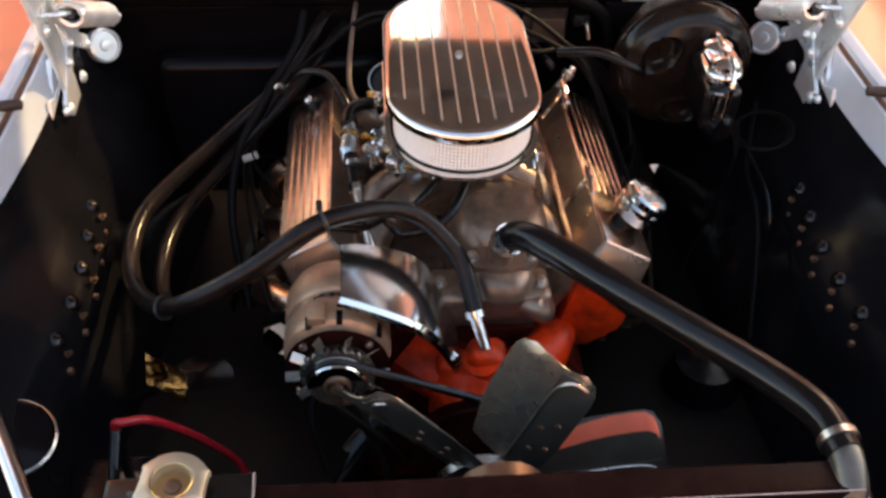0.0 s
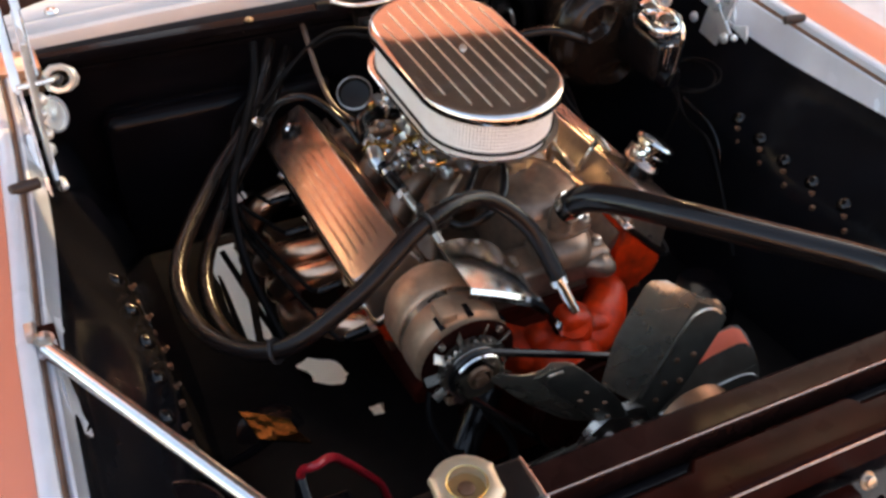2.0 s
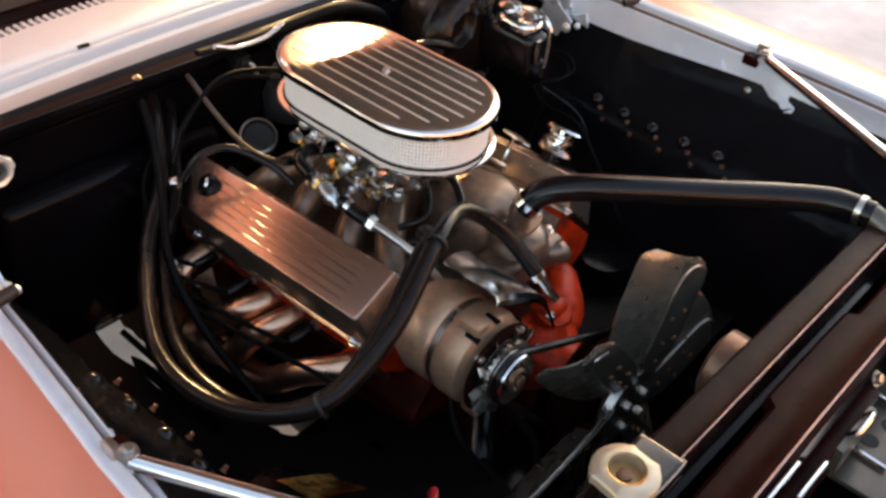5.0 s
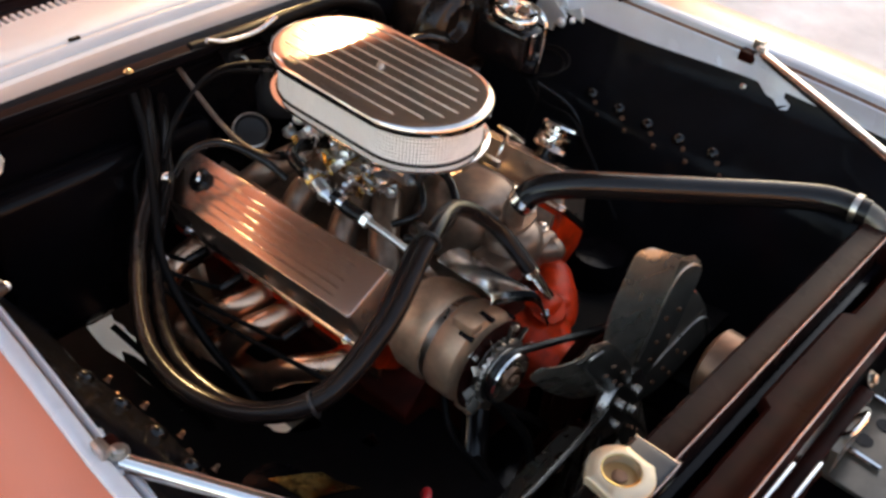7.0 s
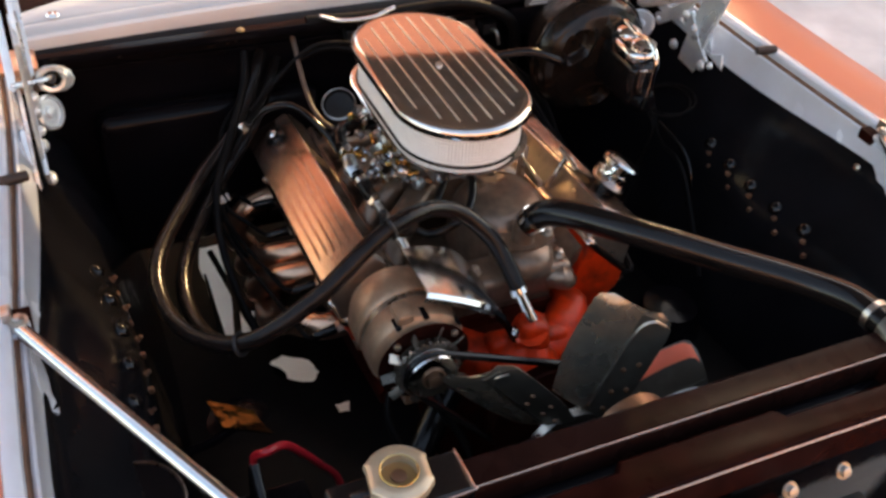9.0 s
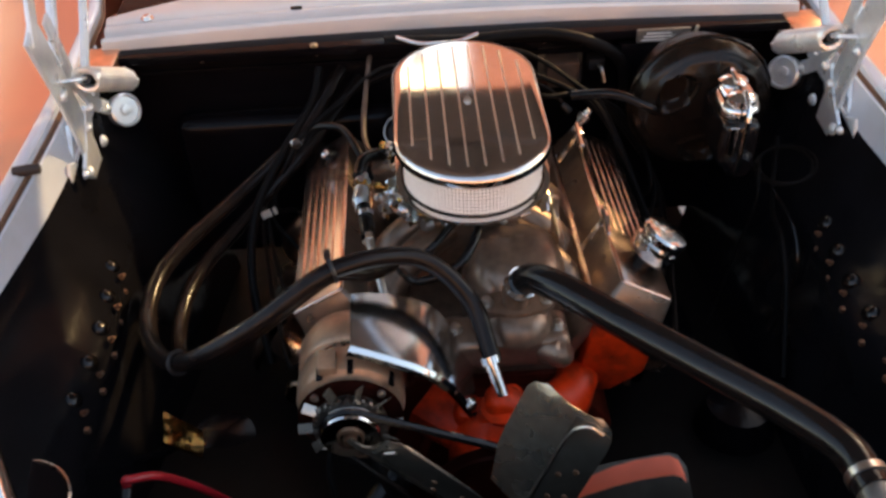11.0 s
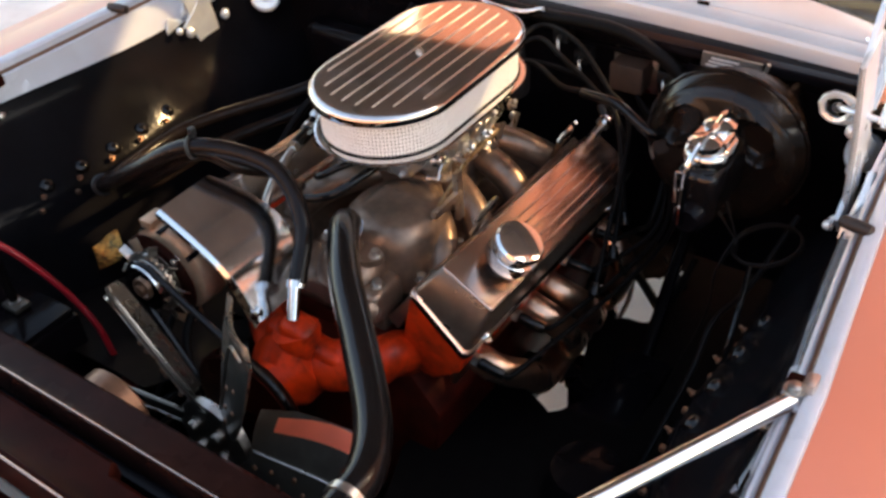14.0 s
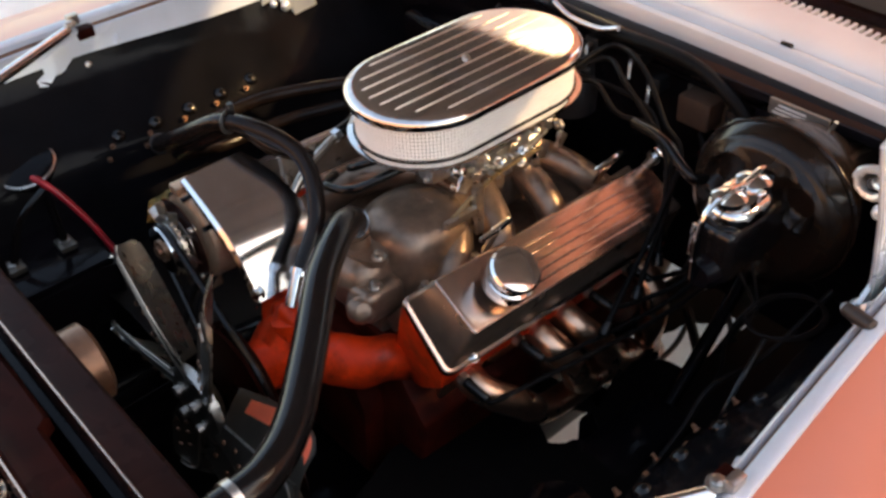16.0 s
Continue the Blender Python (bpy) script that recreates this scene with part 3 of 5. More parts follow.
def holed_sheet(outline, holes, z0, slope):
    """A sloping sheet with ragged openings in it."""
    rg = random.Random(11)
    bm = bmesh.new()
    for ring_ in [outline] + holes:
        pts = []
        for (xa, ya), (xb, yb) in zip(ring_, ring_[1:] + ring_[:1]):
            for q in (0.0, 1 / 3, 2 / 3):
                pts.append((xa + (xb - xa) * q + rg.uniform(-0.003, 0.003), ya + (yb - ya) * q + rg.uniform(-0.003, 0.003)))
        vs = [bm.verts.new((x, y, 0)) for x, y in pts]
        for k in range(len(vs)):
            bm.edges.new((vs[k - 1], vs[k]))
    bmesh.ops.triangle_fill(bm, use_beauty=True, use_dissolve=False, edges=bm.edges[:], normal=(0, 0, 1))
    for v in bm.verts:
        v.co.z = z0 + slope * v.co.y
    bmesh.ops.solidify(bm, geom=bm.faces[:], thickness=0.003)
    return bm


LEFT_HOLES = [[(-0.337, 0.39), (-0.287, 0.39), (-0.296, 0.31), (-0.316, 0.22), (-0.332, 0.10), (-0.352, 0.0), (-0.371, 0.04), (-0.358, 0.19), (-0.352, 0.30)],
              [(-0.312, 0.14), (-0.298, 0.09), (-0.312, -0.005), (-0.334, 0.017)],
              [(-0.316, -0.083), (-0.290, -0.070), (-0.249, -0.100), (-0.246, -0.144), (-0.266, -0.168), (-0.311, -0.135)],
              [(-0.249, -0.240), (-0.229, -0.240), (-0.236, -0.268), (-0.253, -0.262)]]
RIGHT_HOLES = [[(0.172, 0.25), (0.203, 0.26), (0.226, 0.184), (0.241, 0.121), (0.222, 0.123)],
               [(0.222, 0.235), (0.236, 0.31), (0.268, 0.33), (0.274, 0.375), (0.304, 0.375), (0.308, 0.25), (0.306, 0.190), (0.253, 0.168)],
               [(0.162, 0.01), (0.154, 0.085), (0.185, 0.075), (0.203, 0.01)],
               [(0.220, -0.074), (0.234, -0.030), (0.274, 0.0), (0.311, -0.027), (0.304, -0.066), (0.272, -0.101)],
               [(0.232, 0.09), (0.249, 0.07), (0.273, 0.015), (0.235, 0.02)]]
# black sheets added for the dark beside the engine, open where ground shows
for side, holes, z0, slope in ((-1, LEFT_HOLES, 0.535, -0.24), (1, RIGHT_HOLES, 0.51, -0.10)):
    outline = [(side * x, y) for x, y in ((0.13, -0.29), (0.20, -0.47), (0.50, -0.47), (0.50, -0.2), (0.49, 0.1), (0.48, 0.50), (0.13, 0.50), (0.13, 0.1))]
    part("dark_sheet", holed_sheet(outline, holes, z0, slope), LOOM, car, "black sheet added for the dark round the ground gaps")
# raised edge added to hide part of the left opening
part("dark_sheet_edge", sheet([[(-0.372 + 0.09 * max(0, y - 0.04), y, 0.533 - 0.24 * y), (-0.375 + 0.09 * max(0, y - 0.04), y, 0.56 - 0.24 * y + h / 2), (-0.373 + 0.09 * max(0, y - 0.04), y, 0.56 - 0.24 * y + h)] for y, h in ((-0.04, 0.002), (0.0, 0.012), (0.06, 0.022), (0.12, 0.018), (0.19, 0.012), (0.23, 0.002))], 0.003), LOOM, car, "raised black edge added to cover part of a gap")
# black filler added where the bay is only dark
part("dark_filler", box(-0.50, 0.50, -0.72, -0.437, 0.27, 0.36, 0.01), LOOM, car, "black box added to fill the dark under the radiator")
# black blocks and rods added to break up the ground in the gaps
for x0, x1, y0, y1, z0, z1 in ((0.215, 0.262, 0.055, 0.085, 0.40, 0.47), (0.23, 0.30, 0.125, 0.16, 0.40, 0.45), (0.26, 0.30, -0.02, 0.06, 0.39, 0.50), (0.20, 0.235, 0.19, 0.225, 0.42, 0.46)):
    part("gap_block", box(x0, x1, y0, y1, z0, z1, 0.008), BLACK, car)
for pa, pb, r in (((0.222, 0.31, 0.495), (0.318, 0.215, 0.505), 0.009), ((0.255, 0.375, 0.49), (0.325, 0.30, 0.50), 0.006), ((0.16, 0.05, 0.53), (0.255, 0.085, 0.52), 0.006)):
    part("gap_rod", tube([pa, pb], r, 8, smooth=False), LOOM, car)
part("steering_shaft", tube([(0.35, 0.05, 0.48), (0.33, 0.2, 0.56), (0.31, 0.335, 0.64)], 0.012, 10, 4), BLACK, car)
part("transmission", lathe([(0.16, 0), (0.15, 0.08), (0.10, 0.2), (0.09, 0.7)], (0, 0.24, 0.50), 'Y', 20), CAST, car)

# ---- fender braces ----
brace = thing("fender_brace", "chrome rod brace between fender and radiator support", "brace rod", (-0.657, -0.312, 0.955), group="fender braces")
part("rod", tube([(-0.657, -0.312, 0.957), (-0.56, -0.50, 0.957), (-0.455, -0.70, 0.955)], 0.0095, 12, 4), CHROME, brace)
part("end_tab", box(-0.69, -0.645, -0.322, -0.296, 0.951, 0.957, 0.002), SILVER, brace)
part("end_tab", box(-0.475, -0.435, -0.745, -0.70, 0.945, 0.951, 0.002), SILVER, brace)
part("bolt", bolt((-0.657, -0.306, 0.966), 'Z', 0.007), STEEL, brace)
other = copy_thing(brace, pose(0, 0, 0))
other.matrix_basis = Matrix.Translation((0.657, -0.312, 0.955)) @ Matrix.Diagonal((-1, 1, 1, 1))

# ---- engine ----
engine = thing("engine", "orange painted V8 engine with cast aluminium intake", "engine", (0, 0, 0.4))
U, N = Vector((0.725, -0.69)), Vector((0.69, 0.725))
VC0 = Vector((0.156, 0.832))


def bank(s, u, n):
    p = VC0 + U * u + N * n
    return (s * p.x, p.y)


def pitched(ob, y0):
    """Lean a thing with the engine, which sits lower at its rear."""
    lean = Matrix(((1, 0, 0, 0), (0, 1, 0, 0), (0, -0.05, 1, 0.05 * y0), (0, 0, 0, 1)))
    for child in ob.children_recursive:
        child.data.transform(lean)
    if ob.type == 'MESH':
        ob.data.transform(lean)


# block and timing cover are darker and more mottled than the heads
part("block", prism([(-0.13, 0.36), (-0.17, 0.50), (-0.19, 0.62), (-0.10, 0.74), (0.10, 0.74), (0.19, 0.62), (0.17, 0.50), (0.13, 0.36)], -0.27, 0.22, 0.006), DARKORANGE, engine, "dark orange engine block")
part("timing_cover", prism([(-0.09, 0.46), (-0.10, 0.6), (-0.06, 0.72), (0.06, 0.72), (0.10, 0.6), (0.09, 0.46)], -0.31, -0.27, 0.008), DARKORANGE, engine, "dark orange timing cover")
for s in (-1, 1):
    part("engine_mount", box(s * 0.25 - 0.10, s * 0.25 + 0.10, -0.24, -0.16, 0.379, 0.46, 0.008), BLACK, engine)
part("crank_pulley", lathe([(0.075, 0), (0.08, 0.004), (0.066, 0.012), (0.08, 0.022), (0.08, 0.026), (0.066, 0.034), (0.08, 0.044), (0.07, 0.05), (0.03, 0.055)], (0, -0.455, 0.50), 'Y', 32), BLACKMETAL, engine)
part("lower_hose", tube([(-0.10, -0.33, 0.66), (-0.18, -0.40, 0.60), (-0.26, -0.52, 0.52), (-0.30, -0.66, 0.48)], 0.022, 14, 6), RUBBER, engine)
part("oil_pan", box(-0.12, 0.12, -0.2, 0.25, 0.24, 0.36, 0.02), BLACK, engine)
bm = lathe([(0.03, 0), (0.055, 0.02), (0.06, 0.06), (0.04, 0.085), (0.035, 0.12)], (0, -0.31, 0.70), (0, -1, 0), 20)
tube([(0.0, -0.345, 0.70), (0.02, -0.345, 0.75), (0.017, -0.35, 0.775)], 0.03, 12, 6, bm=bm)
tube([(-0.09, -0.30, 0.72), (-0.03, -0.335, 0.71), (0.05, -0.335, 0.71), (0.105, -0.31, 0.722), (0.128, -0.272, 0.715), (0.13, -0.245, 0.70)], lambda u: 0.036 - 0.010 * max(0, u - 0.6), 14, 6, bm=bm)
for v in bm.verts:
    v.co += Vector((math.sin(61 * v.co.z + 47 * v.co.y), math.sin(53 * v.co.x + 71 * v.co.z), math.sin(67 * v.co.y + 59 * v.co.x))) * 0.0035
part("water_pump", bm, ORANGE, engine, "orange water pump")
for c, sz, rot in (((0.017, -0.345, 0.765), (0.026, 0.022, 0.024), 20), ((0.02, -0.335, 0.735), (0.07, 0.02, 0.02), 5)):
    part("pump_boss", moved(box(-sz[0], sz[0], -sz[1], sz[1], -sz[2], sz[2], 0.0185, 5), Matrix.Translation(c) @ Matrix.Rotation(radians(rot), 4, 'Y')), ORANGE, engine)
for s in (-1, 1):
    y0, y1 = (-0.235, 0.225) if s < 0 else (-0.262, 0.20)
    head = [bank(s, 0.0, -0.004), bank(s, 0.11, -0.004), bank(s, 0.125, -0.03), bank(s, 0.115, -0.085), bank(s, 0.07, -0.12), bank(s, 0.036, -0.062)]
    pitched(part("cylinder_head", prism(head, y0 - 0.004, y1 + 0.005, 0.005), ORANGE, engine, "orange cylinder head"), y0)
# valve covers
for s in (-1, 1):
    y0, y1 = (-0.24, 0.225) if s < 0 else (-0.267, 0.20)
    lab = "polished aluminium valve cover with lengthwise fins"
    vc = thing("valve_cover", lab, "valve cover", (s * 0.21, (y0 + y1) / 2, 0.80), group="valve covers")

    def top_n(u):
        return 0.058 + 0.235 * u

    def soft_ring(u0, u1, ya, yb, n, r):
        """A ring on the cover with rounded corners; n is a height or a function of u."""
        out = []
        for cu, cy, a0 in ((u1 - r, yb - r, 0), (u0 + r, yb - r, 90), (u0 + r, ya + r, 180), (u1 - r, ya + r, 270)):
            for q in range(6):
                a = radians(a0 + 18 * q)
                u, y = cu + r * math.cos(a), cy + r * math.sin(a)
                x, z = bank(s, u, n(u) if callable(n) else n)
                out.append((x, y, z))
        return out
    flange = loft([soft_ring(-0.006, 0.114, y0, y1, -0.003, 0.014), soft_ring(-0.006, 0.114, y0, y1, 0.004, 0.014), soft_ring(-0.0045, 0.1125, y0 + 0.0015, y1 - 0.0015, 0.0065, 0.0135), soft_ring(-0.002, 0.110, y0 + 0.004, y1 - 0.004, 0.0072, 0.012)])
    part("flange", flange, SATIN, vc)
    ya, yb = y0 + (0.025 if s < 0 else 0.031), y1 - 0.018
    # sides coloured darker than the top, for the dark bay they mirror
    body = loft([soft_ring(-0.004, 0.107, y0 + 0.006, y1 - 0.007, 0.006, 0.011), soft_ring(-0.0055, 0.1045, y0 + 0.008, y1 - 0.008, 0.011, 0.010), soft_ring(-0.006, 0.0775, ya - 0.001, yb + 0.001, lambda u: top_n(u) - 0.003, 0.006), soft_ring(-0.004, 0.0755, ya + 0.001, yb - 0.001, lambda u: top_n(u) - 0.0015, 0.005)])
    shell = part("shell", body, COVERSHADE, vc, "brown cover sides, coloured dark for what they mirror")
    plate = [soft_ring(-0.0065 + d, 0.078 - d, ya - 0.0015 + d, yb + 0.0015 - d, lambda u: top_n(u) + dn, 0.006) for d, dn in ((0.0, -0.0030), (0.0004, -0.0016), (0.0016, -0.0003), (0.0030, 0.0))]
    part("top_plate", loft(plate), SATIN, shell, "satin polished cover top")
    # low fins along the top
    f0, f1 = (ya + 0.040, y1 - 0.075) if s < 0 else (y0 + 0.155, y1 - 0.035)
    for k in range(5):
        u = 0.0125 + k * 0.0125
        rg = []
        for uu, n in [(u - 0.0019, -0.0006), (u - 0.0014, 0.0009), (u - 0.0006, 0.0015), (u + 0.0006, 0.0015), (u + 0.0014, 0.0009), (u + 0.0019, -0.0006)]:
            x, z = bank(s, uu, top_n(uu) + n)
            rg.append((x, z))
        part("fin", loft([[(x, y, z - d) for x, z in rg] for y, d in ((f0, 0.0015), (f0 + 0.012, 0.0), (f1 - 0.012, 0.0), (f1, 0.0015))]), SATIN, shell)
    for u in (0.0, 0.108):
        for y in (y0 + 0.05, y1 - 0.05):
            x, z = bank(s, u, 0.007)
            part("bolt", bolt((x, y, z), (s * N.x, 0, N.y), 0.0055, 0.008), CHROME, vc)
    if s < 0:
        x, z = bank(s, 0.029, top_n(0.029))
        part("grommet", lathe([(0.019, 0), (0.019, 0.006), (0.012, 0.009), (0.01, 0.004)], (x, 0.155, z), (s * N.x, 0, N.y), 18), RUBBER, vc, "black rubber grommet")
        part("breather_plug", lathe([(0.009, 0), (0.009, 0.014), (0.006, 0.017)], (x, 0.155, z), (s * N.x, 0, N.y), 12), CHROME, vc)
        pitched(vc, y0)
    else:
        pitched(vc, y0)
        x, z = bank(s, 0.045, top_n(0.045) - 0.001)
        br = thing("oil_breather", "chrome push-in oil breather cap on the valve cover", "breather cap", (x, -0.165, z))
        x, z = x + s * N.x * 0.008, z + N.y * 0.008
        ax = (0.5, 0, 0.86)
        part("neck", lathe([(0.02, -0.018), (0.02, 0.012)], (x, -0.165, z), ax, 24), RUBBER, br)
        part("cap", lathe([(0.031, 0.006), (0.034, 0.010), (0.034, 0.03), (0.026, 0.033), (0.026, 0.037), (0.033, 0.039), (0.034, 0.046), (0.031, 0.05), (0.02, 0.052), (0.004, 0.0525)], (x, -0.165, z), ax, 32), CHROME, br)

# intake manifold: side rails, plenum, runners, water crossover
intake = part("intake_manifold", prism([(-0.10, 0.765), (-0.10, 0.735), (0.10, 0.735), (0.10, 0.765)], -0.262, 0.20, 0.004), CAST, engine, "dull cast aluminium intake manifold")
for s in (-1, 1):
    rail = [(s * 0.10, 0.76), (s * 0.148, 0.822), (s * 0.158, 0.812), (s * 0.118, 0.745)]
    part("rail", prism(rail, -0.255, 0.20, 0.003), CAST, intake)
    for y0, y1 in ((-0.055, -0.175), (-0.02, -0.07), (0.05, 0.04), (0.08, 0.15)):
        run = tube([(s * 0.025, y0, 0.848), (s * 0.07, (2 * y0 + y1) / 3, 0.846), (s * 0.115, (y0 + 2 * y1) / 3, 0.825), (s * 0.142, y1, 0.795)], 0.0235, 14, 6)
        part("runner", run, CAST, intake)
part("plenum", box(-0.066, 0.066, -0.085, 0.105, 0.79, 0.879, 0.014, 3), CAST, intake)
bm = loft([[(0.052 + 0.07 * sc * math.copysign(abs(math.cos(a)) ** 0.8, math.cos(a)), -0.155 + 0.075 * sc * math.copysign(abs(math.sin(a)) ** 0.8, math.sin(a)), z) for a in [2 * math.pi * k / 28 for k in range(28)]] for sc, z in [(1.12, 0.78), (1.06, 0.83), (1.0, 0.852), (0.9, 0.868), (0.72, 0.878), (0.4, 0.882)]])
part("front_dome", bm, CAST, intake)
for k in range(3):
    part("cast_mark", box(0.02 + 0.018 * k, 0.032 + 0.018 * k, -0.135, -0.131, 0.8805, 0.8835, 0.0005), CAST, intake)
bm = box(-0.055, 0.115, -0.292, -0.225, 0.775, 0.826, 0.014, 3)
lathe([(0.05, 0), (0.045, 0.02), (0.032, 0.03)], (0.045, -0.25, 0.822), 'Z', 24, bm)
part("water_crossover", bm, CAST, intake)
bm = tube([(0.075, -0.272, 0.80), (0.10, -0.292, 0.803), (0.112, -0.297, 0.811)], lambda u: 0.021 - 0.011 * max(0, u - 0.6) / 0.4, 14, 6)
part("bypass_elbow", bm, CAST, intake)
part("thermostat_housing", tube([(0.045, -0.245, 0.842), (0.043, -0.247, 0.870), (0.043, -0.248, 0.884), (0.05, -0.258, 0.900)], 0.0175, 16, 6), CAST, engine, "dull cast thermostat neck")
part("thermostat_flange", loft([[(0.045 + 0.052 * math.cos(a) * (1 if abs(math.cos(a)) > 0.7 else 0.9), -0.245 + 0.026 * math.sin(a), z) for a in [2 * math.pi * k / 24 for k in range(24)]] for z in (0.848, 0.858)]), CAST, engine)
for x, y, z in ((0.004, -0.245, 0.858), (0.086, -0.245, 0.858), (-0.04, -0.26, 0.826), (0.10, -0.265, 0.826), (0.125, -0.2, 0.80), (-0.125, -0.2, 0.80), (0.128, -0.11, 0.80), (-0.128, -0.11, 0.80)):
    part("bolt", bolt((x, y, z), 'Z', 0.0065, 0.009), STEEL, intake)

# ---- air cleaner ----
ac = thing("air_cleaner", "oval polished aluminium air cleaner with finned lid", "air cleaner", (0, 0, 0.93))
W, L = 0.218, 0.384


def oval(w, l, z):
    return [(x, y, z) for x, y in stadium(w, l)]


lid = part("lid", loft([oval(W - 0.012, L - 0.012, 1.0090), oval(W, L, 1.0110), oval(W, L, 1.0190), oval(W - 0.004, L - 0.004, 1.0240), oval(W - 0.016, L - 0.016, 1.0275), oval(W - 0.03, L - 0.03, 1.0280)]), POLISHED, ac)
for k in range(8):
    x = -0.0826 + k * 0.0236
    r = W / 2 - 0.021
    half = (L - W) / 2 + math.sqrt(max(r * r - x * x, 0.0002)) - 0.004
    prof = [(-0.0015, 1.0277), (-0.0011, 1.0289), (-0.0004, 1.0294), (0.0004, 1.0294), (0.0011, 1.0289), (0.0015, 1.0277)]
    part("fin", loft([[(x + q * (1 if d == 0 else 0.4), y, z - d) for q, z in prof] for y, d in ((-half, 0.001), (-half + 0.004, 0), (half - 0.004, 0), (half, 0.001))]), FINMETAL, lid)
part("lid_nut", lathe([(0.006, 0), (0.006, 0.002), (0.004, 0.003), (0.004, 0.005), (0.002, 0.006)], (0, 0, 1.0280), 'Z', 16), STEEL, lid)
# paper colour carries the shade seen in the mesh holes
part("filter_element", loft([oval(W - 0.034, L - 0.034, 0.955), oval(W - 0.034, L - 0.034, 1.009)]), PAPER, ac, "filter paper coloured dark for the shade in the mesh holes")
bm = bmesh.new()
st = stadium(W - 0.026, L - 0.026, 60)
for z in np.linspace(0.957, 1.008, 10):
    loft([[(x * q, y * q, z + d) for x, y in st] for q, d in ((1.0, -0.0015), (1.004, -0.0015), (1.004, 0.0015), (1.0, 0.0015), (1.0, -0.0015))], bm, caps=False)
dense = [Vector((x, y, 0)) for x, y in stadium(W - 0.026, L - 0.026, 60)]
fine = []
for i, p in enumerate(dense):
    q = dense[(i + 1) % len(dense)]
    n_ = max(1, round((q - p).length / 0.0051))
    fine += [tuple((p + (q - p) * k / n_)[:2]) for k in range(n_)]
for i, (x, y) in enumerate(fine):
    t = Vector((x - fine[i - 1][0], y - fine[i - 1][1], 0))
    t = t.normalized() * 0.0014
    n = Vector((t.y, -t.x, 0)).normalized() * 0.0012
    p = Vector((x, y, 0))
    loft([[p - t + Vector((0, 0, z)), p + t + Vector((0, 0, z)), p + t + n + Vector((0, 0, z)), p - t + n + Vector((0, 0, z))] for z in (0.955, 1.009)], bm)
part("filter_mesh", bm, MESH, ac, "pale wire mesh round the filter")
part("upper_seal", loft([oval(W - 0.018, L - 0.018, 1.0058), oval(W - 0.016, L - 0.016, 1.0062), oval(W - 0.016, L - 0.016, 1.0088), oval(W - 0.016, L - 0.016, 1.009)]), RUBBER, ac)
part("base_tray", loft([oval(W - 0.1, L - 0.1, 0.936), oval(W - 0.02, L - 0.02, 0.943), oval(W - 0.004, L - 0.004, 0.949), oval(W, L, 0.952), oval(W, L, 0.9555), oval(W - 0.01, L - 0.01, 0.957)]), CHROME, ac)
part("lower_seal", loft([oval(W - 0.018, L - 0.018, 0.9572), oval(W - 0.016, L - 0.016, 0.9586), oval(W - 0.019, L - 0.019, 0.959)]), RUBBER, ac)

# ---- carburettor ----
carb = thing("carburettor", "four barrel carburettor with bright zinc body and brass fittings", "carburettor", (0, 0, 0.88))
part("throttle_plate", box(-0.068, 0.068, -0.08, 0.09, 0.879, 0.893, 0.004), CARBMETAL, carb)
part("main_body", box(-0.055, 0.055, -0.065, 0.075, 0.893, 0.932, 0.006), CARBMETAL, carb)
part("air_horn", lathe([(0.062, 0), (0.062, 0.012), (0.058, 0.014)], (0, 0, 0.93), 'Z', 28), CARBMETAL, carb)
for y0, y1 in ((-0.115, -0.066), (0.076, 0.125)):
    part("float_bowl", box(-0.05, 0.05, y0, y1, 0.888, 0.93, 0.009), CARBMETAL, carb)
for k in range(6):
    part("bowl_screw", bolt((-0.04 + (k % 3) * 0.04, -0.115, 0.897 + 0.024 * (k // 3)), (0, -1, 0), 0.004, 0.006), CARBMETAL, carb)
for s in (-1, 1):
    part("linkage_arm", sheet([[(s * 0.076, y, 0.89 + 0.012 * math.sin(9 * y)), (s * 0.077, y, 0.915 + 0.012 * math.sin(9 * y))] for y in np.linspace(-0.05, 0.05, 7)], 0.003), CARBMETAL, carb)
    part("linkage_rod", tube([(s * 0.083, -0.07, 0.905), (s * 0.085, 0.0, 0.895), (s * 0.083, 0.08, 0.91)], 0.003, 8, 5), CARBMETAL, carb)
    part("throttle_shaft", tube([(s * 0.05, -0.03, 0.886), (s * 0.095, -0.03, 0.886)], 0.004, 8, smooth=False), CARBMETAL, carb)
    part("idle_screw", bolt((s * 0.068, -0.05, 0.91), (s, 0, 0), 0.005, 0.012), CARBMETAL, carb)

# ---- alternator ----
AX, AZ = -0.180, 0.822
alt = thing("alternator", "dull cast aluminium alternator with open pulley fan", "alternator", (AX, -0.33, AZ - 0.07))
front = part("front_case", lathe([(0.03, 0), (0.05, 0.004), (0.067, 0.015), (0.069, 0.022), (0.069, 0.052), (0.066, 0.056)], (AX, -0.395, AZ), 'Y', 40), ALTCAST, alt)
part("stator_ring", lathe([(0.064, 0), (0.064, 0.014)], (AX, -0.340, AZ), 'Y', 40), STEEL, alt)
part("rear_case", lathe([(0.066, 0), (0.069, 0.004), (0.069, 0.04), (0.06, 0.06), (0.04, 0.068)], (AX, -0.327, AZ), 'Y', 40), ALTCAST, alt)
fan_disc = part("cooling_fan", lathe([(0.02, 0), (0.045, 0.0), (0.045, 0.002), (0.02, 0.003)], (AX, -0.404, AZ), 'Y', 28), STEEL, alt)
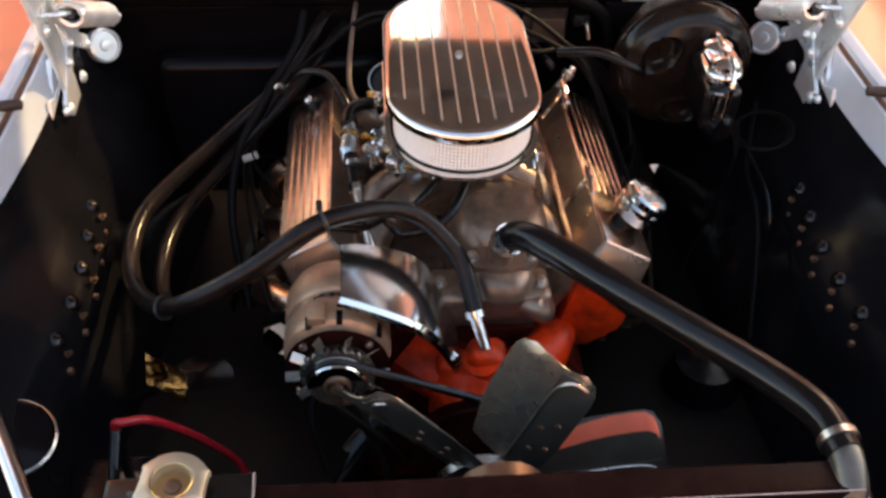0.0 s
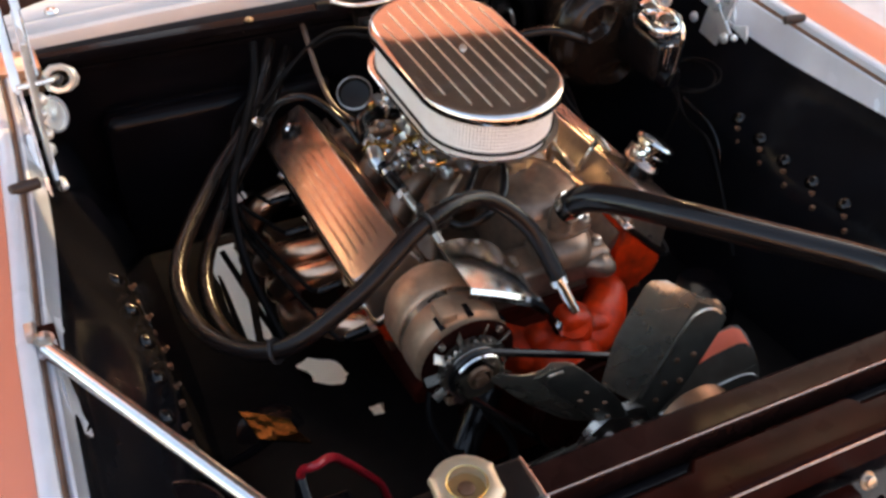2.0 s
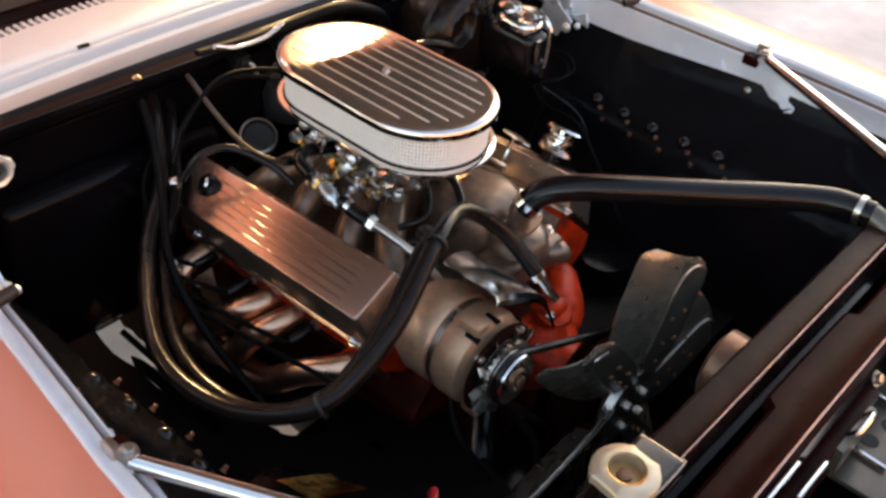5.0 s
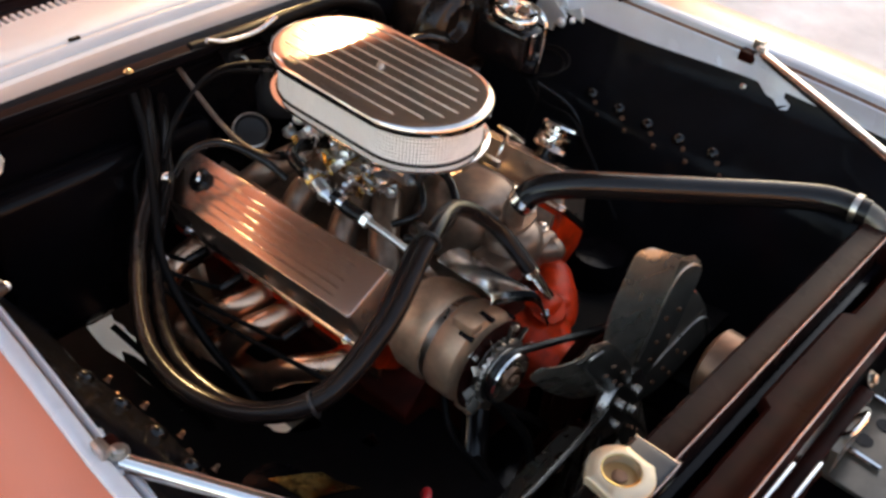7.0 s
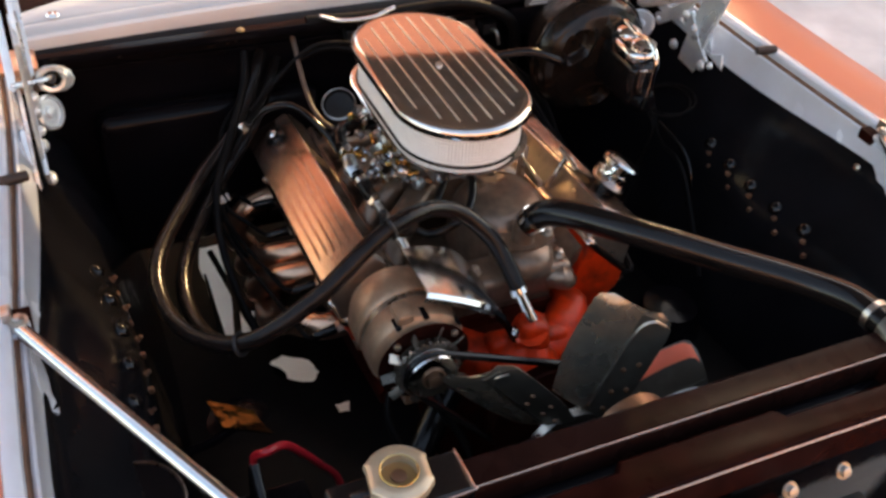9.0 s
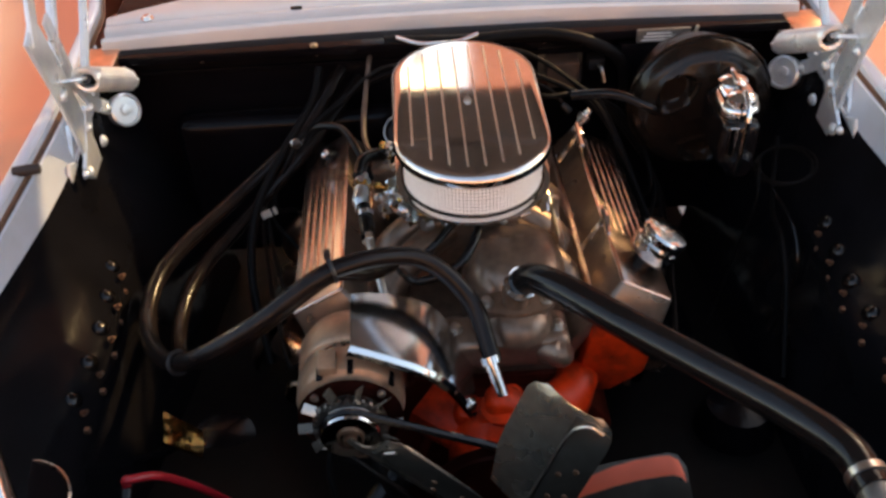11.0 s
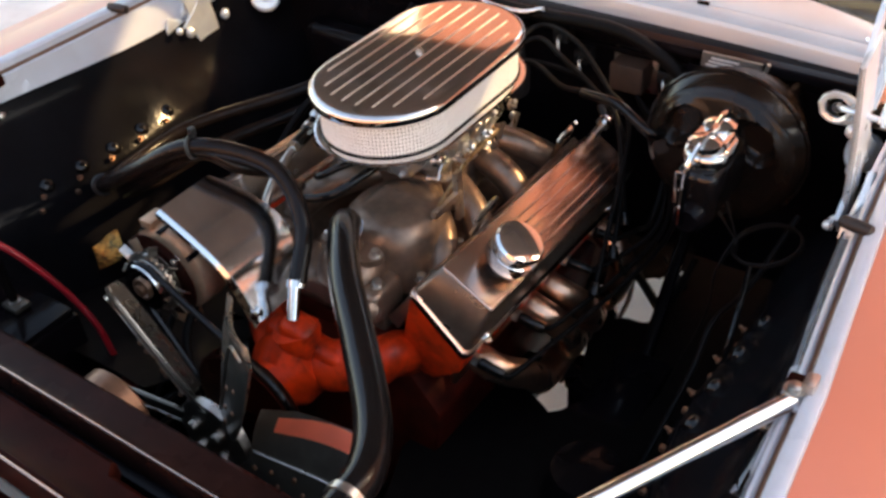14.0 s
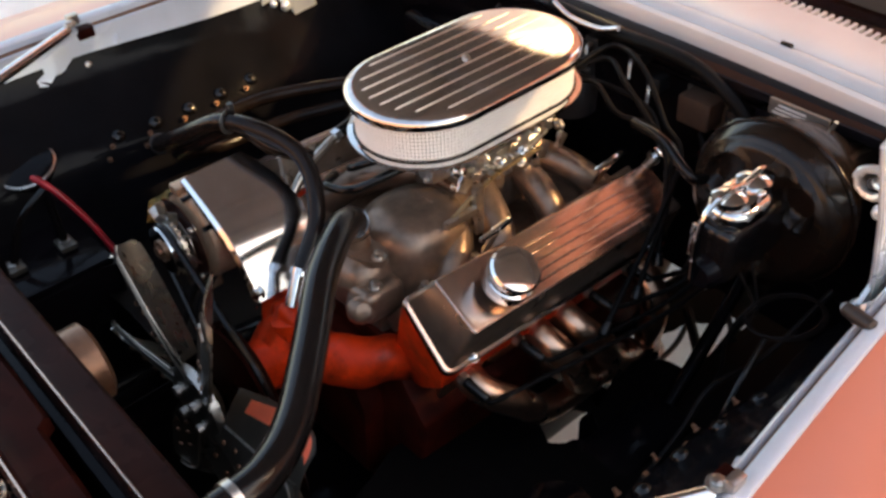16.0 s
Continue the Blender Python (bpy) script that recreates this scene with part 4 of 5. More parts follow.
part("fan_back", lathe([(0.02, 0), (0.066, 0.0), (0.066, 0.0015), (0.02, 0.002)], (AX, -0.3985, AZ), 'Y', 32), BLACKMETAL, fan_disc)
for k in range(10):
    a = 2 * math.pi * (k + 0.4) / 10
    b = box(-0.0065, 0.0065, -0.0009, 0.0009, 0.036, 0.066, 0.0005)
    moved(b, Matrix.Rotation(radians(48), 4, 'Z'))
    moved(b, Matrix.Translation((AX, -0.41, AZ)) @ Matrix.Rotation(a, 4, 'Y'))
    # every third vane is bright steel, for the glint some vanes catch
    part("vane", b, STEEL if k % 3 == 2 else BLADE, fan_disc)
part("pulley", lathe([(0.036, 0), (0.037, 0.003), (0.026, 0.008), (0.026, 0.010), (0.037, 0.015), (0.036, 0.018)], (AX, -0.432, AZ), 'Y', 32), CHROME, alt)
part("shaft_nut", lathe([(0.017, 0), (0.017, -0.004), (0.014, -0.005), (0.014, -0.001), (0.009, -0.001), (0.009, -0.009), (0.006, -0.010)], (AX, -0.431, AZ), 'Y', 20), LATCHBROWN, alt, "dull brown shaft nut")
toothed = part("toothed_ring", lathe([(0.038, 0), (0.043, 0.001), (0.043, 0.006), (0.038, 0.007)], (AX, -0.416, AZ), 'Y', 32), STEEL, alt)
for k in range(30):
    a = 2 * math.pi * k / 30
    part("tooth", moved(box(-0.0022, 0.0022, -0.003, 0.003, 0.042, 0.0475, 0), Matrix.Translation((AX, -0.4125, AZ)) @ Matrix.Rotation(a, 4, 'Y')), STEEL, toothed)
# black blocks set proud of the case give the dark inside its slots
for a in (-30, 4, 52):
    part("slot_block", moved(box(-0.004, 0.004, -0.388, -0.366, 0.0655, 0.0698, 0.001), Matrix.Translation((AX, 0, AZ)) @ Matrix.Rotation(radians(a), 4, 'Y')), BLACK, front, "black block for the dark of a cooling slot")
part("case_lug", box(AX - 0.035, AX - 0.012, -0.385, -0.352, AZ + 0.062, AZ + 0.076, 0.003), ALTCAST, front)
for k in range(4):
    a = radians(45 + 90 * k)
    part("case_bolt", bolt((AX + 0.058 * math.cos(a), -0.395, AZ + 0.058 * math.sin(a)), (0, -1, 0), 0.005, 0.008), STEEL, alt)
part("lower_ear", box(AX - 0.02, AX + 0.02, -0.39, -0.36, AZ - 0.095, AZ - 0.06, 0.006), ALTCAST, alt)
# chrome guard bent over the alternator
arc = [(-0.172, 0.926), (-0.150, 0.916), (-0.122, 0.902), (-0.095, 0.887), (-0.076, 0.874), (-0.062, 0.861), (-0.050, 0.846), (-0.040, 0.828), (-0.030, 0.808), (-0.020, 0.790)]
guard = thing("alternator_guard", "bent chrome belt guard over the alternator", "chrome guard", (-0.10, -0.33, 0.86))
part("guard_plate", sheet([[(x, y + (0.03 * math.sin(math.pi * min(1, k / 8)) * max(0, (y + 0.35) / 0.065)), z) for k, (x, z) in enumerate(arc)] for y in (-0.376, -0.35, -0.32, -0.285)], 0.002), GUARDCHROME, guard)
part("guard_front", sheet([[(x, -0.377, z - 0.001) for x, z in arc], [(x - 0.003, -0.382, z - 0.005) for x, z in arc], [(x - 0.006, -0.382, z - 0.012) for x, z in arc]], 0.0015), CHROME, guard)
part("guard_bolt", bolt((-0.03, -0.372, 0.80), (0.5, -0.8, 0.3), 0.007, 0.009), CHROME, guard)

# ---- fan, pulleys, belt ----
FX, FY, FZ = 0.0, -0.50, 0.70
fan = thing("cooling_fan", "six blade steel engine cooling fan", "engine fan", (FX, FY, FZ))
part("fan_hub", lathe([(0.03, -0.02), (0.06, -0.012), (0.062, 0.0), (0.04, 0.012), (0.02, 0.02)], (FX, FY, FZ), 'Y', 24), STEEL, fan)
def paddle(q0, q1, y_off, wide, r0=0.06, r1=0.24):
    """A fan blade face between two fractions of its width, twisted, with rounded outer corners."""
    rows = []
    for r in [r0] + [q for q in (0.09, 0.12, 0.15, 0.18, 0.205, 0.222, 0.232) if r0 + 0.005 < q < r1 - 0.002] + [r1]:
        t = max(0, (r - (r1 - 0.022)) / 0.022)
        cut = 1 - 0.38 * (1 - math.sqrt(max(0, 1 - t * t)))
        wd = wide * (0.72 + 0.28 * min(1, (r - r0) / 0.07)) * cut
        tw = radians(33)
        rows.append([(wd * q * math.cos(tw), -wd * q * math.sin(tw) + 0.012 * q * q + y_off, r) for q in np.linspace(q0, q1, 7)])
    return sheet(rows, 0.002)


for k in range(6):
    m_ = Matrix.Translation((FX, FY, FZ)) @ Matrix.Rotation(radians(90) - radians(10 + 60 * k), 4, 'Y')
    blade = part("blade", moved(paddle(-1, 1, 0.0, 0.056), m_), BLADE if k == 0 else BLADEFACE, fan)
    # the first blade is dark, with an orange strip along one edge
    if k == 0:
        part("orange_strip", moved(paddle(-1.0, -0.64, -0.003, 0.0565, 0.095, 0.236), m_), ORANGEBLADE, blade, "orange strip along the blade")
    part("blade_arm", moved(paddle(0.02, 1.02, -0.0035, 0.056, 0.03, 0.234), m_), BLADE, blade, "dark riveted arm of the blade")
    tw = radians(33)
    edge = [m_ @ Vector((0.056 * q * math.cos(tw), -0.056 * q * math.sin(tw) + 0.012 * q * q - 0.005, r)) for q, r in ((0.02, 0.07), (0.03, 0.13), (0.04, 0.19), (0.12, 0.218), (0.35, 0.231), (0.7, 0.229))]
    # edge highlight of the arm, made as a bright steel bead
    part("arm_highlight", tube(edge, 0.002, 6, 5), STEEL, blade, "bright bead for the highlight along the arm")
    for q, r in ((0.35, 0.105), (0.7, 0.115), (0.3, 0.145), (0.62, 0.16), (0.4, 0.075)):
        tw = radians(33)
        p = m_ @ Vector((0.056 * q * math.cos(tw), -0.056 * q * math.sin(tw) + 0.012 * q * q - 0.006, r))
        part("rivet", lathe([(0.0042, 0), (0.0035, 0.0022), (0.0015, 0.003)], p, m_.to_3x3() @ Vector((-math.sin(tw), -math.cos(tw), 0)), 10), LATCHBROWN, blade)
for k in range(4):
    a = radians(45 + 90 * k)
    part("hub_bolt", bolt((FX + 0.03 * math.cos(a), FY - 0.016, FZ + 0.03 * math.sin(a)), (0, -1, 0), 0.008, 0.01), STEEL, fan)
pul = thing("pump_pulley", "black water pump pulley behind the fan", "pulley", (0, -0.44, 0.70))
part("pulley_rim", lathe([(0.085, 0), (0.088, 0.003), (0.075, 0.010), (0.088, 0.018), (0.085, 0.021)], (0, -0.45, 0.70), 'Y', 40), BLACKMETAL, pul)
part("pulley_face", lathe([(0.08, 0), (0.03, 0.006)], (0, -0.452, 0.70), 'Y', 32), BLACKMETAL, pul)
belt = thing("fan_belt", "black rubber fan belt", "belt", (AX, -0.43, AZ))
# open belt run round alternator and pump pulleys
d = Vector((0 - AX, 0.70 - AZ))
base = math.atan2(d.y, d.x)
off = math.acos((0.035 - 0.086) / d.length)
pts = []
for k in range(13):
    a = base + off + (2 * math.pi - 2 * off) * k / 12
    pts.append((AX + 0.035 * math.cos(a), -0.423, AZ + 0.035 * math.sin(a)))
for k in range(17):
    a = base - off + 2 * off * k / 16
    pts.append((0.086 * math.cos(a), -0.44, 0.70 + 0.086 * math.sin(a)))
pts.append(pts[0])
part("belt_loop", tube(pts, 0.0055, 8, smooth=False, caps=False), RUBBER, belt)

# ---- radiator ----
rad = thing("radiator", "black painted crossflow radiator", "radiator", (0, -0.68, 0.5))
part("top_plate", sheet([[(x, y, z) for x in np.linspace(-0.36, 0.36, 7)] for y, z in [(-0.645, 0.905), (-0.6455, 0.934), (-0.650, 0.9385), (-0.680, 0.9385), (-0.6845, 0.9405), (-0.688, 0.937), (-0.690, 0.905)]], 0.003), PLATE, rad)
part("core", box(-0.32, 0.32, -0.70, -0.655, 0.42, 0.90, 0.002), BLACK, rad)
part("round_fitting", lathe([(0.04, 0), (0.05, 0.004), (0.05, 0.034), (0.04, 0.04)], (0.0, -0.648, 0.862), 'Y', 28), LATCHBROWN, rad, "round brown fitting behind the top plate")
for s in (-1, 1):
    part("side_tank", box(s * 0.345 - 0.03, s * 0.345 + 0.03, -0.712, -0.648, 0.42, 0.93, 0.012), BLACKMETAL, rad)
part("filler_neck", lathe([(0.022, 0), (0.022, 0.03)], (-0.33, -0.667, 0.935), 'Z', 20), STEEL, rad)
neck = part("outlet_neck", tube([(0.354, -0.625, 0.943), (0.354, -0.650, 0.940), (0.353, -0.672, 0.930), (0.352, -0.684, 0.915)], 0.0185, 16, 5), BLADE, rad, "dark steel outlet neck")
part("neck_rim", lathe([(0.0190, 0), (0.0205, 0.001), (0.0205, 0.004), (0.0190, 0.005)], (0.352, -0.681, 0.9185), (0, 0.55, 0.83), 24, ring=True), STEEL, neck, "bright rim of the neck")


def cap_edge(a):
    """Round cap with a flat on two sides, and small turned-out corners where the flats end."""
    r = 1.0
    for mid in (-6, 172):
        d = abs(math.atan2(math.sin(a - radians(mid)), math.cos(a - radians(mid))))
        if d < radians(27):
            r = min(r, 0.90 / math.cos(d))
        r += 0.055 * math.exp(-((d - radians(27)) / 0.07) ** 2)
    return r


rings = []
for sc, z in [(0.97, -0.006), (1.0, -0.0055), (1.0, 0.002), (0.985, 0.004), (0.955, 0.005), (0.62, 0.0075), (0.585, 0.0072), (0.565, 0.004), (0.55, -0.0035), (0.30, -0.004), (0.08, -0.004)]:
    rings.append([(-0.33 + 0.0355 * sc * (cap_edge(a) if sc > 0.9 else 1) * math.cos(a), -0.667 + 0.0355 * sc * (cap_edge(a) if sc > 0.9 else 1) * math.sin(a), 0.974 + z) for a in [2 * math.pi * k / 72 for k in range(72)]])
cap = part("radiator_cap", loft(rings), CAPSTEEL, rad, "worn steel radiator cap with a dished centre")
part("cap_ring", lathe([(0.0195, 0), (0.0205, 0.001), (0.0200, 0.0016), (0.0190, 0.0012)], (-0.33, -0.667, 0.9807), 'Z', 36, ring=True), BRASS, cap, "brass rim of the cap dish")
part("cap_dish", lathe([(0.0190, 0), (0.0188, 0.0008), (0.010, 0.0012), (0.002, 0.0012)], (-0.33, -0.667, 0.9702), 'Z', 32), CAPDISH, cap, "tan stained dish of the cap")
part("cap_centre", lathe([(0.0085, 0), (0.0080, 0.0022), (0.005, 0.003), (0.002, 0.0028)], (-0.33, -0.667, 0.9712), 'Z', 20), LATCHBROWN, cap, "rusty brown cap rivet")
tank_top = part("tank_top", box(-0.402, -0.254, -0.698, -0.640, 0.925, 0.953, 0.007, 3), TANK, rad, "glossy black tank end under the cap")
# the highlight along the tank rim, built as a bright bead
part("edge_highlight", tube([(-0.256, -0.642, 0.9515), (-0.2555, -0.688, 0.9515), (-0.262, -0.6965, 0.9515), (-0.345, -0.6965, 0.9515)], 0.0016, 8, 5), SATIN, tank_top, "bright bead for the highlight on the tank edge")
# bright bead in place of the highlight on the plate's front edge
part("top_bead", tube([(-0.36, -0.687, 0.9405), (0.0, -0.687, 0.941), (0.36, -0.687, 0.9405)], 0.0013, 8, 6), SATIN, rad, "bright bead for the highlight on the top plate edge")
part("overflow_hose", tube([(-0.35, -0.667, 0.955), (-0.375, -0.66, 0.948), (-0.395, -0.635, 0.915), (-0.40, -0.61, 0.86), (-0.39, -0.60, 0.75)], 0.007, 10, 6), RUBBER, rad)

# ---- hoses ----
uh = thing("upper_radiator_hose", "thick black rubber upper radiator hose", "radiator hose", (0.2, -0.45, 0.93))
part("hose", tube([(0.046, -0.249, 0.888), (0.062, -0.268, 0.918), (0.09, -0.305, 0.934), (0.15, -0.375, 0.94), (0.235, -0.455, 0.936), (0.31, -0.53, 0.935), (0.348, -0.59, 0.94), (0.355, -0.645, 0.942)], 0.0205, 20, 10), RUBBER, uh)
part("hose_clamp", lathe([(0.0222, 0), (0.0222, 0.013)], (0.047, -0.252, 0.893), (0.3, -0.35, 0.65), 24), CHROME, uh)
part("hose_clamp", lathe([(0.0222, 0), (0.0222, 0.009)], (0.3535, -0.622, 0.942), (0.05, -0.9, 0.03), 24), STEEL, uh)
hh = thing("heater_hose", "pair of tied black rubber heater hoses", "heater hose", (-0.3, -0.1, 0.85))
HP = [(0.005, -0.319, 0.828), (-0.021, -0.265, 0.889), (-0.088, -0.242, 0.944), (-0.192, -0.284, 0.966), (-0.300, -0.318, 0.908), (-0.405, -0.305, 0.842), (-0.47, -0.20, 0.802), (-0.47, -0.06, 0.80), (-0.37, 0.11, 0.81), (-0.272, 0.205, 0.853), (-0.20, 0.325, 0.91)]
part("hose", tube(HP, 0.0125, 14, 10), HEATERHOSE, hh)
HQ = [(-0.12, -0.20, 0.90), (-0.15, -0.245, 0.925), (-0.20, -0.268, 0.944), (-0.295, -0.295, 0.886), (-0.388, -0.285, 0.822), (-0.436, -0.19, 0.770), (-0.432, -0.05, 0.764), (-0.348, 0.105, 0.785), (-0.257, 0.195, 0.84), (-0.17, 0.325, 0.89)]
part("hose", tube(HQ, 0.0115, 14, 10), HEATERHOSE, hh)


def band(center, axis, r, thick=0.0028):
    """A thin closed band round hoses."""
    q = Vector(axis).to_track_quat('Z', 'Y').to_matrix()
    loop = [Vector(center) + q @ Vector((r * math.cos(a), r * math.sin(a), 0)) for a in [2 * math.pi * k / 20 for k in range(21)]]
    return tube(loop, thick, 6, smooth=False, caps=False)


part("zip_tie", band((-0.192, -0.284, 0.966), (-0.212, -0.076, -0.036), 0.0150), PLASTIC, hh)
part("zip_tie", band((-0.405, -0.305, 0.842), (-0.17, 0.118, -0.106), 0.0150), PLASTIC, hh)
part("tie_tail", box(-0.201, -0.193, -0.279, -0.270, 0.978, 0.99, 0.001), PLASTIC, hh)
part("hose_clamp", lathe([(0.0145, 0), (0.0145, 0.010)], (0.004, -0.322, 0.823), (-0.2, 0.45, 0.6), 18), CHROME, hh)
fit_ = part("pump_fitting", tube([(0.003, -0.324, 0.826), (0.016, -0.35, 0.79)], 0.009, 12, smooth=False), CHROME, engine)

# ---- brakes ----
bo = thing("brake_booster", "round black brake booster on the firewall", "brake booster", (0.40, 0.25, 0.86))
BX, BY, BZ, BR = 0.400, 0.180, 0.890, 0.1185


def booster_front(r, a):
    """The pressed front face: a domed plate with three kidney shaped hollows and a rounded shoulder."""
    y = -0.044 + 0.010 * (r / 0.09) ** 2 if r < 0.098 else -0.032 + 0.034 * ((r - 0.098) / (BR - 0.098)) ** 1.7
    y += 0.0035 * math.exp(-((r - 0.101) / 0.0035) ** 2)
    for mid in (40, 140, 270):
        d = math.atan2(math.sin(a - radians(mid)), math.cos(a - radians(mid)))
        e = math.sqrt((d / 0.55) ** 2 + ((r - 0.068) / 0.026) ** 2)
        y += 0.016 * (1 - min(1, max(0, (e - 0.72) / 0.22)))
        y -= 0.003 * math.exp(-((e - 1.03) / 0.10) ** 2)
    return y


radii = list(np.linspace(0.012, BR, 34))
face = [[(BX + r * math.cos(a), BY + booster_front(r, a), BZ + r * math.sin(a)) for a in [2 * math.pi * k / 96 for k in range(96)]] for r in radii]
back = [[(BX + r * math.cos(a), BY + y, BZ + r * math.sin(a)) for a in [2 * math.pi * k / 96 for k in range(96)]] for r, y in ((BR, 0.012), (BR - 0.006, 0.018), (BR - 0.012, 0.045), (0.09, 0.08), (0.07, 0.115), (0.07, 0.15))]
part("booster_shell", loft(face + back), BOOSTER, bo, "black booster shell with pressed hollows")
part("booster_rim", band((BX, BY + 0.004, BZ), (0, 1, 0), BR + 0.001, 0.0036), BOOSTER, bo, "rolled rim")
part("vacuum_elbow", tube([(0.318, 0.160, 0.905), (0.314, 0.128, 0.912), (0.292, 0.125, 0.925), (0.245, 0.140, 0.94), (0.18, 0.16, 0.93)], 0.008, 12, 6), RUBBER, bo)
MX = 0.014
mc = thing("master_cylinder", "black master cylinder with chrome lid and bail", "master cylinder", (0.405 + MX, 0.09, 0.90))
part("body", box(0.376 + MX, 0.434 + MX, 0.015, 0.14, 0.865, 0.948, 0.016, 3), TANK, mc)
part("bore", lathe([(0.016, 0), (0.024, 0.01), (0.024, 0.19)], (0.405 + MX, 0.0, 0.88), 'Y', 20), BLACK, mc)
part("lid", loft([[(0.405 + MX + q * x, 0.068 + q * y, z) for x, y in stadium(0.062, 0.092, 14)] for q, z in ((0.96, 0.949), (1.0, 0.953), (1.0, 0.962), (0.92, 0.968), (0.80, 0.970), (0.76, 0.976), (0.5, 0.979))]), CHROME, mc)
for y in (0.043, 0.093):
    part("lid_dome", lathe([(0.021, 0), (0.022, 0.008), (0.014, 0.013), (0.003, 0.015)], (0.405 + MX, y, 0.974), 'Z', 20), CHROME, mc)
part("bail", tube([(x + MX, y, z) for x, y, z in [(0.398, -0.002, 0.875), (0.40, -0.006, 0.92), (0.402, -0.002, 0.972), (0.405, 0.03, 0.992), (0.405, 0.07, 0.986), (0.405, 0.11, 0.99), (0.405, 0.135, 0.965), (0.405, 0.138, 0.92)]], 0.0042, 8, 6), CHROME, mc)
part("front_strap", box(0.382 + MX, 0.396 + MX, 0.005, 0.011, 0.900, 0.948, 0.002), CHROME, mc)
for k in range(2):
    loop = [(0.43, 0.05 + 0.03 * k, 0.875)] + [(0.502 + 0.043 * math.cos(a), 0.052 + 0.012 * k + 0.05 * math.sin(a), 0.845 - 0.012 * k + 0.01 * math.cos(a)) for a in [math.pi + 2 * math.pi * q / 10 for q in range(11)]] + [(0.45, 0.02, 0.80), (0.44, 0.03, 0.70), (0.40, 0.0, 0.55)]
    part("brake_line", tube([(x + MX, y, z) for x, y, z in loop], 0.0021, 8, 5), LOOM, mc, "thin dark coiled brake line")

# ---- exhaust headers ----
for s in (-1, 1):
    hd = thing("exhaust_header", "heat tinted tubular exhaust header", "exhaust header", (s * 0.28, 0, 0.7), group="exhaust headers")
    dy = 0 if s < 0 else -0.027
    for y, yo in ((-0.185, -0.12), (-0.055, -0.04), (0.0, 0.03), (0.155, 0.12)):
        x, z = bank(s, 0.118, -0.05)
        if s < 0:
            run = [(x, y, z), (x - 0.045, y + 0.006, z - 0.006), (x - 0.082, (y + yo) / 2 + 0.022, z - 0.026), (x - 0.098, yo + 0.05, z - 0.075), (x - 0.060, 0.15 + yo * 0.5, z - 0.16), (x, 0.26 + yo * 0.15, z - 0.33)]
        else:
            run = [(x, y + dy, z), (x + 0.045, y + dy, z - 0.012), (x + 0.072, (y + yo) / 2 + dy + 0.012, z - 0.05), (x + 0.058, yo + dy + 0.045, z - 0.12), (x + 0.01, 0.15 + yo * 0.45, z - 0.22), (x - 0.02, 0.26 + yo * 0.15, z - 0.33)]
        part("pipe", tube(run, 0.0215, 16, 6), BRONZE, hd)
    x, z = bank(s, 0.12, -0.05)
    part("flange", box(x - 0.004, x + 0.004, -0.23 + dy, 0.2 + dy, z - 0.025, z + 0.022, 0.002), BRONZE, hd)

# ---- spark plugs, two beside each pair of pipes ----
for s in (-1, 1):
    dy = 0 if s < 0 else -0.027
    for k, y in enumerate((-0.205, -0.10, 0.045, 0.13)):
        x, z = bank(s, 0.124, -0.028)
        sp = thing("spark_plug", "steel spark plug with a black rubber boot and lead", "spark plug", (x, y + dy, z), group="spark plugs")
        ax = Vector((s * 0.86, 0.12, -0.30 + 0.06 * k))
        p = Vector((x, y + dy, z))
        part("plug_hex", lathe([(0.006, -0.004), (0.010, 0.0), (0.010, 0.009), (0.006, 0.012)], p, ax, 6), STEEL, sp, "steel hexagon")
        part("plug_boot", lathe([(0.007, 0.010), (0.008, 0.014), (0.0072, 0.045), (0.005, 0.05)], p, ax, 12), RUBBER, sp)
        e = p + ax.normalized() * 0.048
        part("plug_lead", tube([e, e + Vector((s * 0.02, 0.03, 0.006)), (s * (0.345 - 0.008 * k), 0.13, 0.73 + 0.012 * k), (s * 0.30, 0.215, 0.80 + 0.012 * k), (s * 0.22, 0.27, 0.88)], 0.0038, 8, 6), LOOM, sp)

# ---- hood hinges ----


def bar(pts, width, thick, x):
    """A flat bar in the y-z plane along points, at x."""
    bm = bmesh.new()
    P = [Vector((0, y, z)) for y, z in pts]
    L, R = [], []
    for i, p in enumerate(P):
        t = (P[min(i + 1, len(P) - 1)] - P[max(i - 1, 0)]).normalized()
        n = Vector((0, -t.z, t.y)) * width / 2
        L.append(p + n)
        R.append(p - n)
    out = [*L, *R[::-1]]
    loft([[(x + d, p.y, p.z) for p in out] for d in (-thick / 2, thick / 2)], bm)
    bmesh.ops.bevel(bm, geom=bm.edges[:], offset=thick * 0.3, segments=2, affect='EDGES')
    return bm


